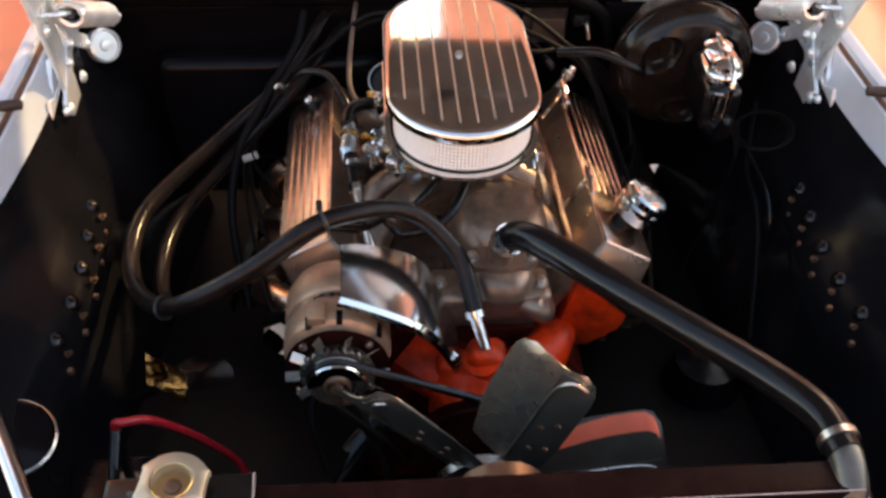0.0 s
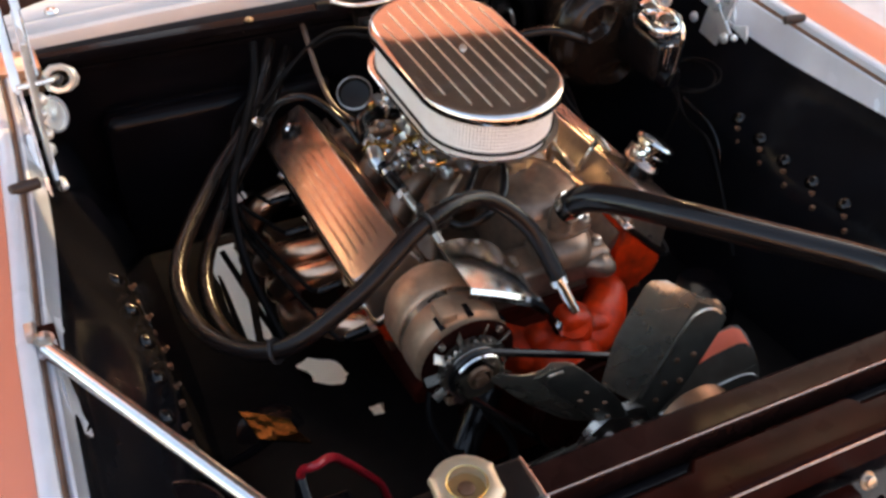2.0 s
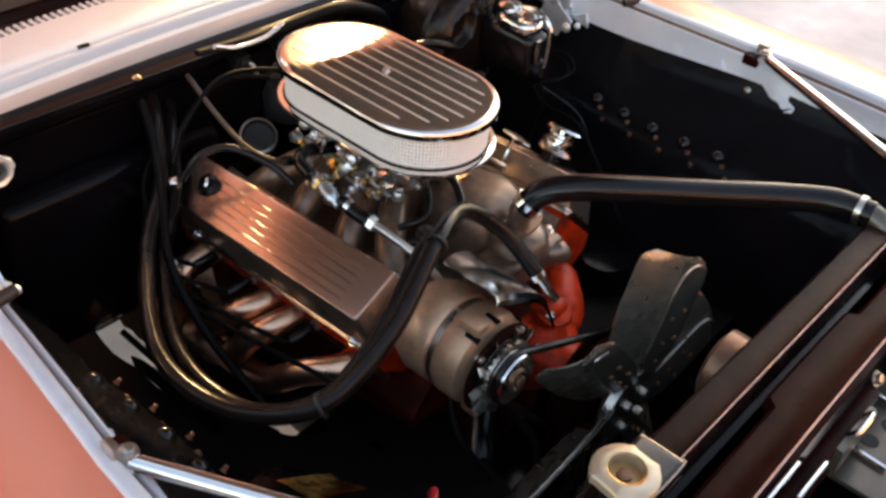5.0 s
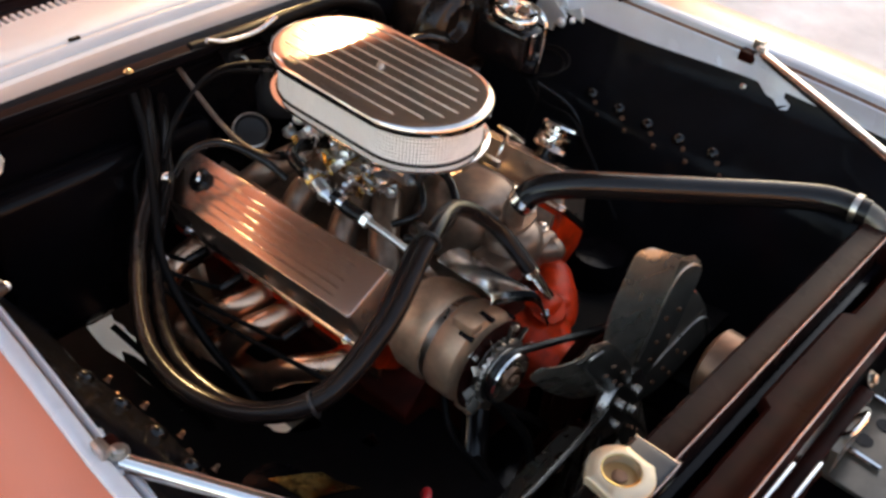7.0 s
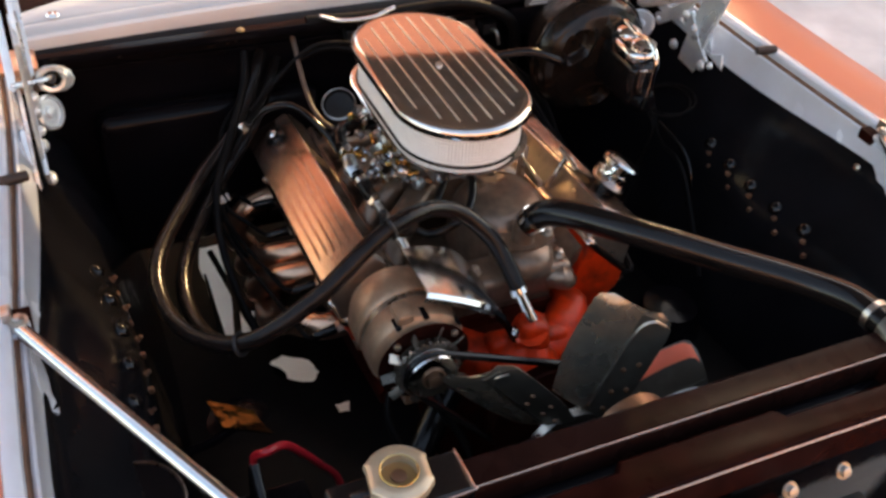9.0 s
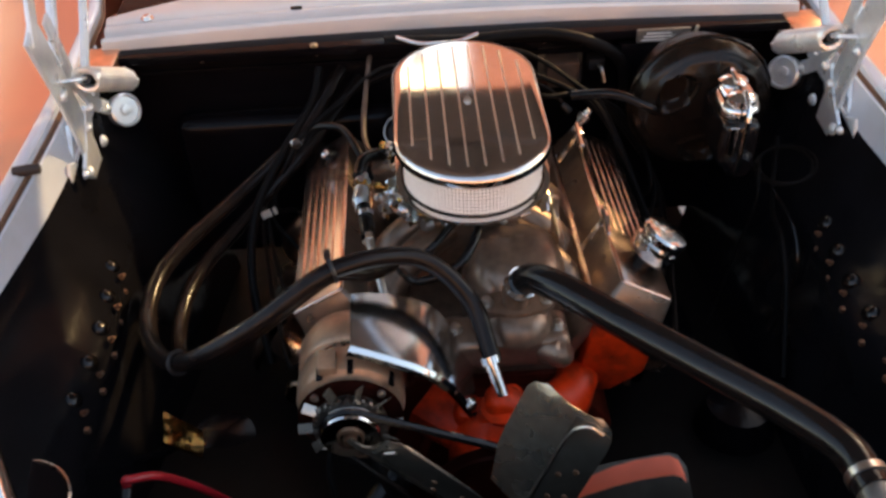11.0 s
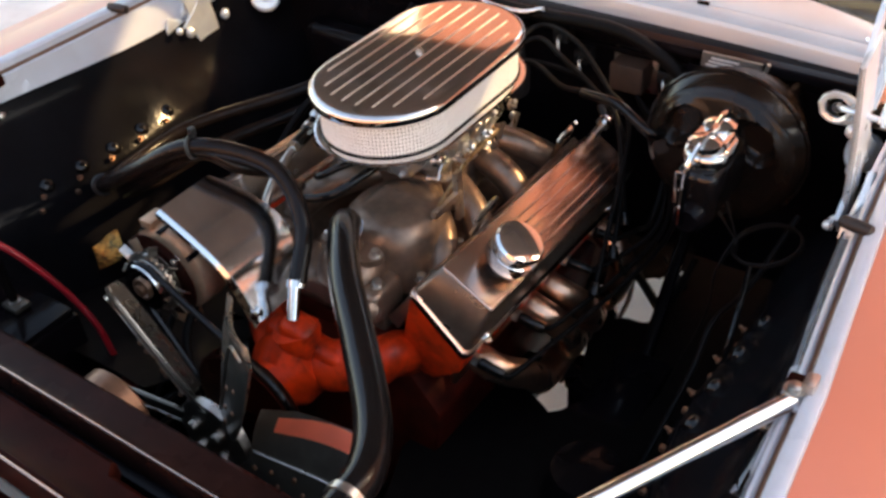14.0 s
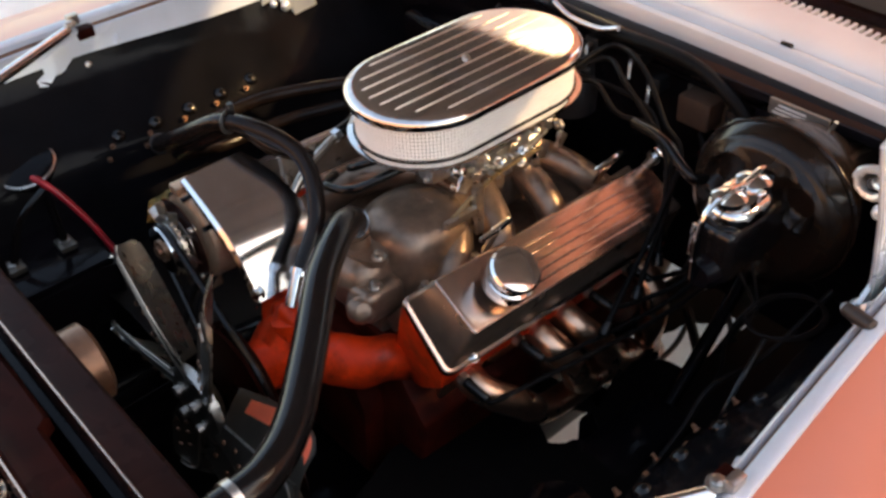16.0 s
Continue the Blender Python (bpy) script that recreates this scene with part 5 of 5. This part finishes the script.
for side in (1, -1):
    def hpart(name, bm, mat, parent, label=""):
        """A part of the hinge on one side of the car."""
        return part(name, moved(bm, Matrix.Diagonal((side, 1, 1, 1))), mat, parent, label)

    hinge = hpart("hood_hinge", bar([(0.035, 0.905), (0.075, 0.888), (0.13, 0.897), (0.20, 0.915), (0.262, 0.918)], 0.05, 0.006, -0.607), HINGE, car, "pale silver hood hinge with coil spring")
    hpart("main_arm", bar([(0.122, 0.858), (0.116, 0.90), (0.102, 0.965), (0.078, 1.045), (0.030, 1.16)], 0.056, 0.007, -0.594), HINGE, hinge)
    hpart("toggle_link", bar([(0.058, 0.874), (0.078, 0.888), (0.102, 0.915), (0.125, 0.95)], 0.044, 0.008, -0.613), HINGE, hinge)
    hpart("rear_arm", bar([(0.235, 0.912), (0.17, 0.96), (0.12, 1.03), (0.085, 1.15)], 0.024, 0.006, -0.588), HINGE, hinge)
    hpart("short_link", bar([(0.075, 0.892), (0.11, 0.92), (0.15, 0.965)], 0.034, 0.006, -0.592), HINGE, hinge)
    hpart("hood_strap", bar([(0.03, 1.13), (0.06, 1.19), (0.12, 1.25)], 0.03, 0.006, -0.592), HINGE, hinge)
    hpart("stay", bar([(0.115, 1.02), (0.15, 1.075), (0.195, 1.135), (0.24, 1.20)], 0.02, 0.012, -0.612), HINGE, hinge)
    hpart("rear_stay", bar([(0.165, 1.01), (0.21, 1.055), (0.255, 1.105), (0.29, 1.15)], 0.014, 0.012, -0.585), HINGE, hinge)
    turns, pts = 22, []
    for k in range(turns * 10 + 1):
        a = 2 * math.pi * k / 10
        u = k / (turns * 10)
        pts.append((-0.559 + 0.015 * u + 0.0180 * math.cos(a), 0.090 + 0.135 * u, 1.047 - 0.078 * u + 0.0180 * math.sin(a)))
    spring = hpart("spring", tube(pts, 0.0046, 6, smooth=False), HINGE, hinge, "pale coil spring")
    hpart("spring_core", lathe([(0.007, 0), (0.007, 0.155)], (-0.559, 0.095, 1.044), (0.1, 0.86, -0.50), 10), PLASTIC, hinge)
    hpart("spring_hook", tube([(-0.559, 0.100, 1.045), (-0.572, 0.084, 1.050), (-0.612, 0.076, 1.052)], 0.004, 8, 5), HINGE, hinge)
    hpart("pivot_disc", lathe([(0.027, 0), (0.029, 0.012), (0.029, 0.020), (0.025, 0.022), (0.023, 0.017), (0.010, 0.017), (0.009, 0.023), (0.003, 0.024)], (-0.580, 0.268, 0.886), (0.7, -0.6, 0.4), 22), HINGE, hinge)
    for y, z, r in ((0.165, 0.892, 0.010), (0.075, 0.892, 0.010), (0.118, 0.948, 0.008), (0.062, 1.037, 0.009), (0.15, 0.963, 0.008), (0.225, 0.915, 0.009), (0.05, 0.905, 0.007)):
        hpart("rivet", lathe([(r, 0), (r, 0.004), (r * 0.6, 0.008), (r * 0.1, 0.009)], (-0.589, y, z), (1, 0, 0), 12), HINGE, hinge)

# ---- fuel line, small hoses and wires ----
ff = thing("fuel_filter", "small zinc and brass inline fuel filter on a rubber fuel hose", "fuel filter", (-0.16, -0.06, 0.90))
part("filter_body", lathe([(0.006, -0.034), (0.0075, -0.03), (0.0085, -0.022), (0.012, -0.020), (0.0125, -0.012), (0.0105, -0.006), (0.0115, 0.008), (0.0125, 0.014), (0.012, 0.020), (0.0075, 0.026), (0.006, 0.034)], (-0.162, -0.045, 0.910), (-0.1, -0.8, -0.25), 20), CARBMETAL, ff)
part("filter_nut", lathe([(0.0125, -0.004), (0.0140, -0.003), (0.0140, 0.005), (0.0125, 0.006)], (-0.1605, -0.033, 0.9135), (-0.1, -0.8, -0.25), 6), BRASS, ff, "brass union nut")
part("rubber_hose", tube([(-0.159, -0.072, 0.905), (-0.156, -0.10, 0.897), (-0.153, -0.128, 0.894)], 0.011, 12, 5), RUBBER, ff)
part("rubber_hose", tube([(-0.165, -0.018, 0.92), (-0.155, 0.02, 0.925), (-0.12, 0.04, 0.918), (-0.075, 0.03, 0.91)], 0.010, 12, 6), RUBBER, ff)
part("steel_line", tube([(-0.153, -0.125, 0.894), (-0.146, -0.165, 0.885), (-0.135, -0.215, 0.865), (-0.12, -0.26, 0.82), (-0.115, -0.275, 0.74)], 0.0062, 12, 6), STEEL, ff)
part("line_nut", lathe([(0.011, 0), (0.011, 0.014)], (-0.153, -0.124, 0.894), (0.1, -0.9, -0.2), 6), CHROME, ff)
part("clamp", lathe([(0.0125, 0), (0.0125, 0.008)], (-0.157, -0.085, 0.902), (0.1, -0.9, -0.25), 14), CHROME, ff)

for name, label, pts, r, mat in (
        ("vacuum_hose", "thin black rubber vacuum hose at the carburettor", [(0.005, -0.10, 0.905), (0.0, -0.15, 0.905), (-0.03, -0.195, 0.885), (-0.085, -0.205, 0.87), (-0.11, -0.17, 0.86)], 0.0065, RUBBER),
        ("vacuum_hose", "thin black rubber vacuum hose at the carburettor", [(-0.02, -0.10, 0.90), (-0.045, -0.14, 0.90), (-0.075, -0.165, 0.885), (-0.105, -0.14, 0.865)], 0.0055, RUBBER),
        ("breather_hose", "dark hose looping over the valve cover", [(-0.262, 0.165, 0.865), (-0.235, 0.155, 0.90), (-0.194, 0.133, 0.908), (-0.166, 0.075, 0.895), (-0.15, 0.04, 0.87)], 0.006, RUBBER),
        ("ignition_lead", "brown ignition lead behind the carburettor", [(-0.147, 0.30, 0.945), (-0.158, 0.20, 0.91), (-0.16, 0.13, 0.893), (-0.145, 0.085, 0.887), (-0.11, 0.09, 0.87)], 0.0042, BROWNWIRE),
        ("ignition_lead", "dark ignition lead along the firewall", [(-0.255, 0.20, 0.87), (-0.18, 0.26, 0.90), (-0.10, 0.27, 0.93), (-0.04, 0.24, 0.93), (0.0, 0.22, 0.91)], 0.0042, LOOM),
        ("ignition_lead", "dark ignition lead along the firewall", [(-0.265, 0.19, 0.85), (-0.20, 0.245, 0.89), (-0.12, 0.25, 0.95), (-0.03, 0.23, 0.945), (0.0, 0.215, 0.92)], 0.0042, LOOM),
        ("ignition_lead", "dark ignition lead with a white marker", [(-0.275, 0.16, 0.862), (-0.315, 0.14, 0.80), (-0.333, 0.118, 0.757), (-0.32, 0.05, 0.70), (-0.28, 0.02, 0.68)], 0.0042, LOOM),
        ("ignition_lead", "dark ignition lead to the rear plugs", [(0.01, 0.20, 0.93), (0.05, 0.25, 0.95), (0.11, 0.22, 0.945), (0.18, 0.19, 0.925), (0.235, 0.17, 0.89), (0.29, 0.10, 0.76)], 0.0042, LOOM),
        ("ignition_lead", "dark ignition lead to the rear plugs", [(0.02, 0.19, 0.92), (0.07, 0.20, 0.935), (0.14, 0.17, 0.925), (0.20, 0.19, 0.91), (0.255, 0.16, 0.85), (0.30, 0.04, 0.74)], 0.0042, LOOM),
        ("ignition_lead", "dark ignition lead to the rear plugs", [(0.02, 0.20, 0.94), (0.04, 0.275, 0.96), (0.12, 0.25, 0.96), (0.20, 0.205, 0.92), (0.25, 0.18, 0.87), (0.31, -0.04, 0.73)], 0.0042, LOOM),
        ("ignition_lead", "dark ignition lead to the rear plugs", [(0.0, 0.20, 0.93), (0.08, 0.23, 0.92), (0.15, 0.24, 0.90), (0.19, 0.22, 0.86)], 0.0042, LOOM),
        ("wiring_harness", "thick black taped wiring harness along the firewall", [(-0.12, 0.305, 0.968), (0.0, 0.298, 0.966), (0.10, 0.295, 0.972), (0.17, 0.292, 0.972), (0.235, 0.288, 0.955), (0.285, 0.285, 0.92), (0.30, 0.29, 0.85), (0.29, 0.31, 0.72)], 0.011, LOOM),
        ("wiring_loom", "black wiring loom beside the heater hoses", [(-0.235, 0.30, 0.93), (-0.25, 0.255, 0.89), (-0.30, 0.165, 0.845), (-0.345, 0.09, 0.79), (-0.355, 0.0, 0.72), (-0.33, -0.1, 0.62)], 0.007, LOOM),
        ("firewall_pipe", "thin bent steel pipe on the cowl rail", [(-0.10, 0.287, 0.985), (-0.06, 0.284, 0.972), (0.0, 0.283, 0.972), (0.04, 0.284, 0.985)], 0.0045, CHROME),
        ("alternator_wire", "black wire hanging from the alternator", [(-0.16, -0.37, 0.76), (-0.15, -0.41, 0.72), (-0.12, -0.44, 0.66), (-0.12, -0.46, 0.56), (-0.16, -0.46, 0.48)], 0.007, LOOM),
        ("alternator_wire", "black wire hanging from the alternator", [(-0.19, -0.33, 0.755), (-0.22, -0.38, 0.70), (-0.20, -0.45, 0.62), (-0.25, -0.5, 0.55)], 0.005, LOOM),
        ("inner_fender_wire", "thin dark wire clipped along the inner fender", [(0.53, 0.14, 0.84), (0.505, 0.05, 0.767), (0.49, -0.045, 0.768), (0.488, -0.10, 0.72), (0.47, -0.2, 0.62)], 0.004, LOOM),
        # dark tubes added across the ground gaps, down to the left one
        ("starter_cable", "thick black starter cable below the exhaust header", [(0.20, 0.16, 0.42), (0.25, 0.20, 0.46), (0.30, 0.24, 0.45), (0.33, 0.33, 0.55)], 0.007, LOOM),
        ("transmission_line", "thin dark line added across the gap beside the engine", [(0.21, 0.05, 0.42), (0.235, 0.17, 0.44), (0.225, 0.28, 0.43), (0.21, 0.34, 0.45)], 0.005, BLADE),
        ("starter_cable", "thick black starter cable below the exhaust header", [(-0.34, 0.02, 0.44), (-0.30, 0.08, 0.46), (-0.30, 0.18, 0.44), (-0.33, 0.30, 0.50)], 0.006, LOOM),
        ("battery_cable", "thick red battery cable", [(-0.439, -0.491, 0.828), (-0.437, -0.493, 0.845), (-0.425, -0.505, 0.862), (-0.400, -0.487, 0.842), (-0.372, -0.462, 0.787), (-0.345, -0.446, 0.734), (-0.320, -0.44, 0.690), (-0.306, -0.44, 0.645), (-0.29, -0.44, 0.59), (-0.27, -0.42, 0.50)], 0.0052, RED)):
    w_ = thing(name, label, name.split("_")[-1].replace("lead", "wire").replace("strap", "cable").replace("loom", "wires").replace("harness", "wires"), pts[0])
    part("sleeve", tube(pts, r, 10, 8), mat, w_)
    if name == "ignition_lead":
        e = Vector(pts[-1])
        part("boot", lathe([(r * 1.9, 0), (r * 2.1, 0.004), (r * 1.7, 0.02)], e, Vector(pts[-2]) - e, 10), RUBBER, w_)
tagm = thing("wire_marker", "small white wire marker clip", "clip", (-0.331, 0.118, 0.759))
part("marker", lathe([(0.0065, -0.013), (0.007, -0.011), (0.007, 0.011), (0.0065, 0.013)], (-0.331, 0.118, 0.759), (1, 0.2, 0.3), 10), WHITE, tagm)
part("marker_band", lathe([(0.0075, 0), (0.0075, 0.004)], (-0.327, 0.119, 0.760), (1, 0.2, 0.3), 10), RUBBER, tagm)
clip_ = thing("loom_clip", "small steel loom clip", "clip", (-0.277, 0.162, 0.863))
part("clip_band", lathe([(0.009, -0.006), (0.010, -0.004), (0.010, 0.004), (0.009, 0.006)], (-0.277, 0.162, 0.866), (0.5, -0.6, 0.3), 12), CHROME, clip_)

# ---- distributor, round canister ----
di = thing("distributor", "black distributor cap behind the air cleaner", "distributor", (0.0, 0.20, 0.83))
part("distributor_cap", lathe([(0.03, 0), (0.042, 0.005), (0.044, 0.04), (0.036, 0.062), (0.02, 0.07)], (0.0, 0.225, 0.85), 'Z', 24), PLASTIC, di)
for k in range(8):
    a = 2 * math.pi * k / 8
    part("tower", lathe([(0.008, 0), (0.008, 0.022), (0.005, 0.024)], (0.028 * math.cos(a), 0.225 + 0.028 * math.sin(a), 0.912), 'Z', 10), PLASTIC, di)
ca = thing("vacuum_canister", "round dark canister beside the carburettor", "canister", (-0.093, 0.199, 0.83))
part("canister_can", lathe([(0.02, -0.02), (0.026, -0.015), (0.03, 0.0), (0.03, 0.022), (0.027, 0.026), (0.024, 0.020), (0.008, 0.018)], (-0.093, 0.195, 0.848), (-0.3, -0.5, 0.8), 26), PLASTIC, ca)

part("canister_rim", lathe([(0.0280, 0.024), (0.0305, 0.024), (0.0305, 0.027), (0.0280, 0.0275)], (-0.093, 0.195, 0.848), (-0.3, -0.5, 0.8), 26, ring=True), STEEL, ca, "worn steel rolled rim")

# ---- hold-down bars of the right valve cover ----
for y in (-0.118, 0.107):
    tb = thing("cover_wing_bolt", "chrome wing bolt on the valve cover edge", "wing bolt", (0.165, y, 0.85), group="wing bolts")
    part("stem", tube([(0.157, y, 0.838), (0.175, y, 0.872), (0.186, y, 0.892)], 0.0045, 8, 4), CHROME, tb)
    part("wing", tube([(0.186, y - 0.034, 0.890), (0.187, y, 0.894), (0.186, y + 0.022, 0.896)], lambda u: 0.0035 + 0.002 * math.sin(math.pi * u), 8, 4), CHROME, tb)
rb = thing("cover_rear_bolt", "small bright bolt at the rear of the valve cover", "bolt", (0.211, 0.18, 0.88))
part("bolt_head", bolt((0.211, 0.18, 0.880), (0.5, 0, 0.8), 0.007, 0.01), CHROME, rb)
part("bolt_base", lathe([(0.006, -0.05), (0.006, -0.012), (0.011, -0.012), (0.011, 0.0)], (0.211, 0.18, 0.880), (0.5, 0, 0.8), 12), STEEL, rb)
tbk = thing("throttle_bracket", "zinc plated throttle cable bracket", "bracket", (0.12, -0.12, 0.87))
part("bracket_plate", box(0.115, 0.124, -0.155, -0.088, 0.872, 0.884, 0.002), STEEL, tbk)
part("bracket_leg", box(0.114, 0.123, -0.10, -0.085, 0.835, 0.915, 0.002), STEEL, tbk)
part("throttle_rod", tube([(0.098, 0.05, 0.90), (0.11, -0.06, 0.905), (0.118, -0.15, 0.878)], 0.003, 8, 5), GOLD, tbk)
part("return_spring", tube([(0.10 + 0.004 * math.cos(k), 0.02 - 0.0016 * k, 0.915 + 0.004 * math.sin(k)) for k in range(60)], 0.0012, 6, smooth=False), STEEL, tbk)

# ---- small parts round the carburettor ----
rng = random.Random(5)
for k in range(72):
    s = -1 if k % 2 else 1
    p = Vector((s * rng.uniform(0.058, 0.104), rng.uniform(-0.11, 0.11), rng.uniform(0.878, 0.935)))
    kind = k % 4
    mat = (CARBMETAL, CARBMETAL, CHROME, STEEL)[rng.randrange(4)]
    if kind == 0:
        part("screw", bolt(p, (s, rng.uniform(-0.5, 0.2), rng.uniform(0, 0.8)), rng.uniform(0.003, 0.006), rng.uniform(0.006, 0.016)), mat, carb)
    elif kind == 1:
        q = p + Vector((rng.uniform(-0.01, 0.01), rng.uniform(-0.05, 0.05), rng.uniform(-0.03, 0.02)))
        part("link_rod", tube([p, (p + q) / 2 + Vector((s * 0.006, 0, 0.004)), q], rng.uniform(0.0018, 0.003), 7, 4), mat, carb)
    elif kind == 2:
        b = box(-0.0015, 0.0015, -0.007, 0.007, -rng.uniform(0.012, 0.024), rng.uniform(0.01, 0.018), 0.0008)
        part("lever", moved(b, Matrix.Translation(p) @ Euler((rng.uniform(-1, 1), rng.uniform(-0.3, 0.3), rng.uniform(-0.4, 0.4))).to_matrix().to_4x4()), mat, carb)
    else:
        part("boss", lathe([(0.009, -0.008), (0.01, 0.0), (0.008, 0.006), (0.003, 0.007)], p, (s, rng.uniform(-0.6, 0.3), 0.3), 12), CARBMETAL if rng.random() < 0.6 else mat, carb)

for y, z, ln in ((-0.058, 0.903, 0.048), (-0.028, 0.917, 0.04), (-0.082, 0.893, 0.036), (-0.015, 0.897, 0.05)):
    fit_ = part("fuel_fitting", lathe([(0.0045, 0), (0.0045, ln * 0.3), (0.0075, ln * 0.32), (0.0075, ln * 0.6), (0.005, ln * 0.62), (0.005, ln * 0.95), (0.003, ln)], (-0.062, y, z), (-1, -0.1, 0.05), 12), BRASS, carb, "brass fuel fitting")

for k in range(44):
    p = Vector((-rng.uniform(0.07, 0.128), rng.uniform(-0.10, 0.075), rng.uniform(0.868, 0.932)))
    mat = (CARBMETAL, CHROME, CARBMETAL, BRASS)[rng.randrange(4)]
    if k % 3 == 0:
        part("adjuster", lathe([(0.003, 0), (0.003, 0.012), (0.006, 0.013), (0.006, 0.02), (0.002, 0.022)], p, (rng.uniform(-1, 0.2), rng.uniform(-1, 0.5), rng.uniform(0.2, 1)), 8), mat, carb)
    elif k % 3 == 1:
        q = p + Vector((rng.uniform(-0.012, 0.012), rng.uniform(-0.03, 0.03), rng.uniform(-0.03, 0.03)))
        part("choke_rod", tube([p, (p + q) / 2 + Vector((-0.005, 0, 0.003)), q], 0.0022, 6, 3), mat, carb)
    else:
        b = box(-0.001, 0.001, -0.006, 0.006, -0.012, 0.012, 0.0006)
        part("bell_crank", moved(b, Matrix.Translation(p) @ Euler((rng.uniform(-1, 1), rng.uniform(-0.8, 0.8), rng.uniform(-1, 1))).to_matrix().to_4x4()), mat, carb)

# ---- firewall fittings ----
wm = thing("wiper_motor", "black wiper motor with a worn grey label plate", "wiper motor", (0.35, 0.32, 0.93))
part("motor_case", box(0.285, 0.43, 0.295, 0.334, 0.875, 0.945, 0.012), BLACK, wm)
part("label_plate", box(0.312, 0.405, 0.288, 0.2945, 0.948, 0.972, 0.002), GREYBAND, wm, "worn grey label plate")
for k in range(3):
    part("label_bar", box(0.32 + 0.004 * k, 0.395 - 0.012 * k, 0.2865, 0.2878, 0.952 + 0.006 * k, 0.955 + 0.006 * k, 0), WHITE, wm)
part("label_strap", tube([(0.415, 0.287, 0.976), (0.41, 0.286, 0.96), (0.395, 0.286, 0.935)], 0.003, 8, 4), STEEL, wm)
re = thing("relay", "dark brown relay box on the firewall", "relay", (0.19, 0.325, 0.89))
part("relay_case", box(0.16, 0.218, 0.29, 0.334, 0.868, 0.915, 0.004), BROWNWIRE, re)
part("relay_bracket", box(0.15, 0.228, 0.328, 0.3345, 0.855, 0.925, 0.001), STEEL, re)
for x, z in ((0.06, 0.93), (0.10, 0.90), (-0.03, 0.925), (0.25, 0.90)):
    cn = thing("wire_connector", "small black wire connector on the firewall", "connector", (x, 0.32, z))
    part("connector_shell", box(x - 0.014, x + 0.014, 0.305, 0.334, z - 0.01, z + 0.012, 0.003), PLASTIC, cn)
    part("connector_pin", tube([(x, 0.306, z), (x + 0.005, 0.29, z + 0.004), (x + 0.01, 0.28, z - 0.02)], 0.0035, 8, 4), STEEL, cn)

# ---- battery and horn in the front corner ----
ba = thing("battery", "black battery low in the front corner", "battery", (-0.44, -0.55, 0.50))
part("battery_case", box(-0.525, -0.36, -0.62, -0.44, 0.50, 0.70, 0.008), BLACK, ba)
part("battery_top", box(-0.52, -0.365, -0.615, -0.445, 0.70, 0.712, 0.004), BLACK, ba)
for y in (-0.49, -0.575):
    part("terminal", lathe([(0.011, 0), (0.009, 0.016), (0.003, 0.017)], (-0.438, y, 0.712), 'Z', 14), STEEL, ba)
    part("cable_leg", tube([(-0.44, y, 0.722), (-0.44, y if y > -0.5 else y + 0.03, 0.79), (-0.439, -0.491, 0.83)], 0.0068, 10, 5), RUBBER, ba, "black cable leg")
    part("terminal_clamp", box(-0.456, -0.420, y - 0.014, y + 0.014, 0.715, 0.725, 0.003), BLADE, ba)
ho = thing("horn", "round black horn with a bright rim", "horn", (-0.575, -0.47, 0.80))
part("horn_bowl", lathe([(0.02, -0.05), (0.04, -0.02), (0.048, 0.0), (0.045, 0.006), (0.02, 0.010)], (-0.568, -0.475, 0.80), (0.2, -0.2, 1), 26), BLACK, ho)
part("horn_rim", lathe([(0.0475, -0.002), (0.0505, 0.0), (0.0505, 0.004), (0.0475, 0.006)], (-0.568, -0.475, 0.80), (0.2, -0.2, 1), 30, ring=True), STEEL, ho)
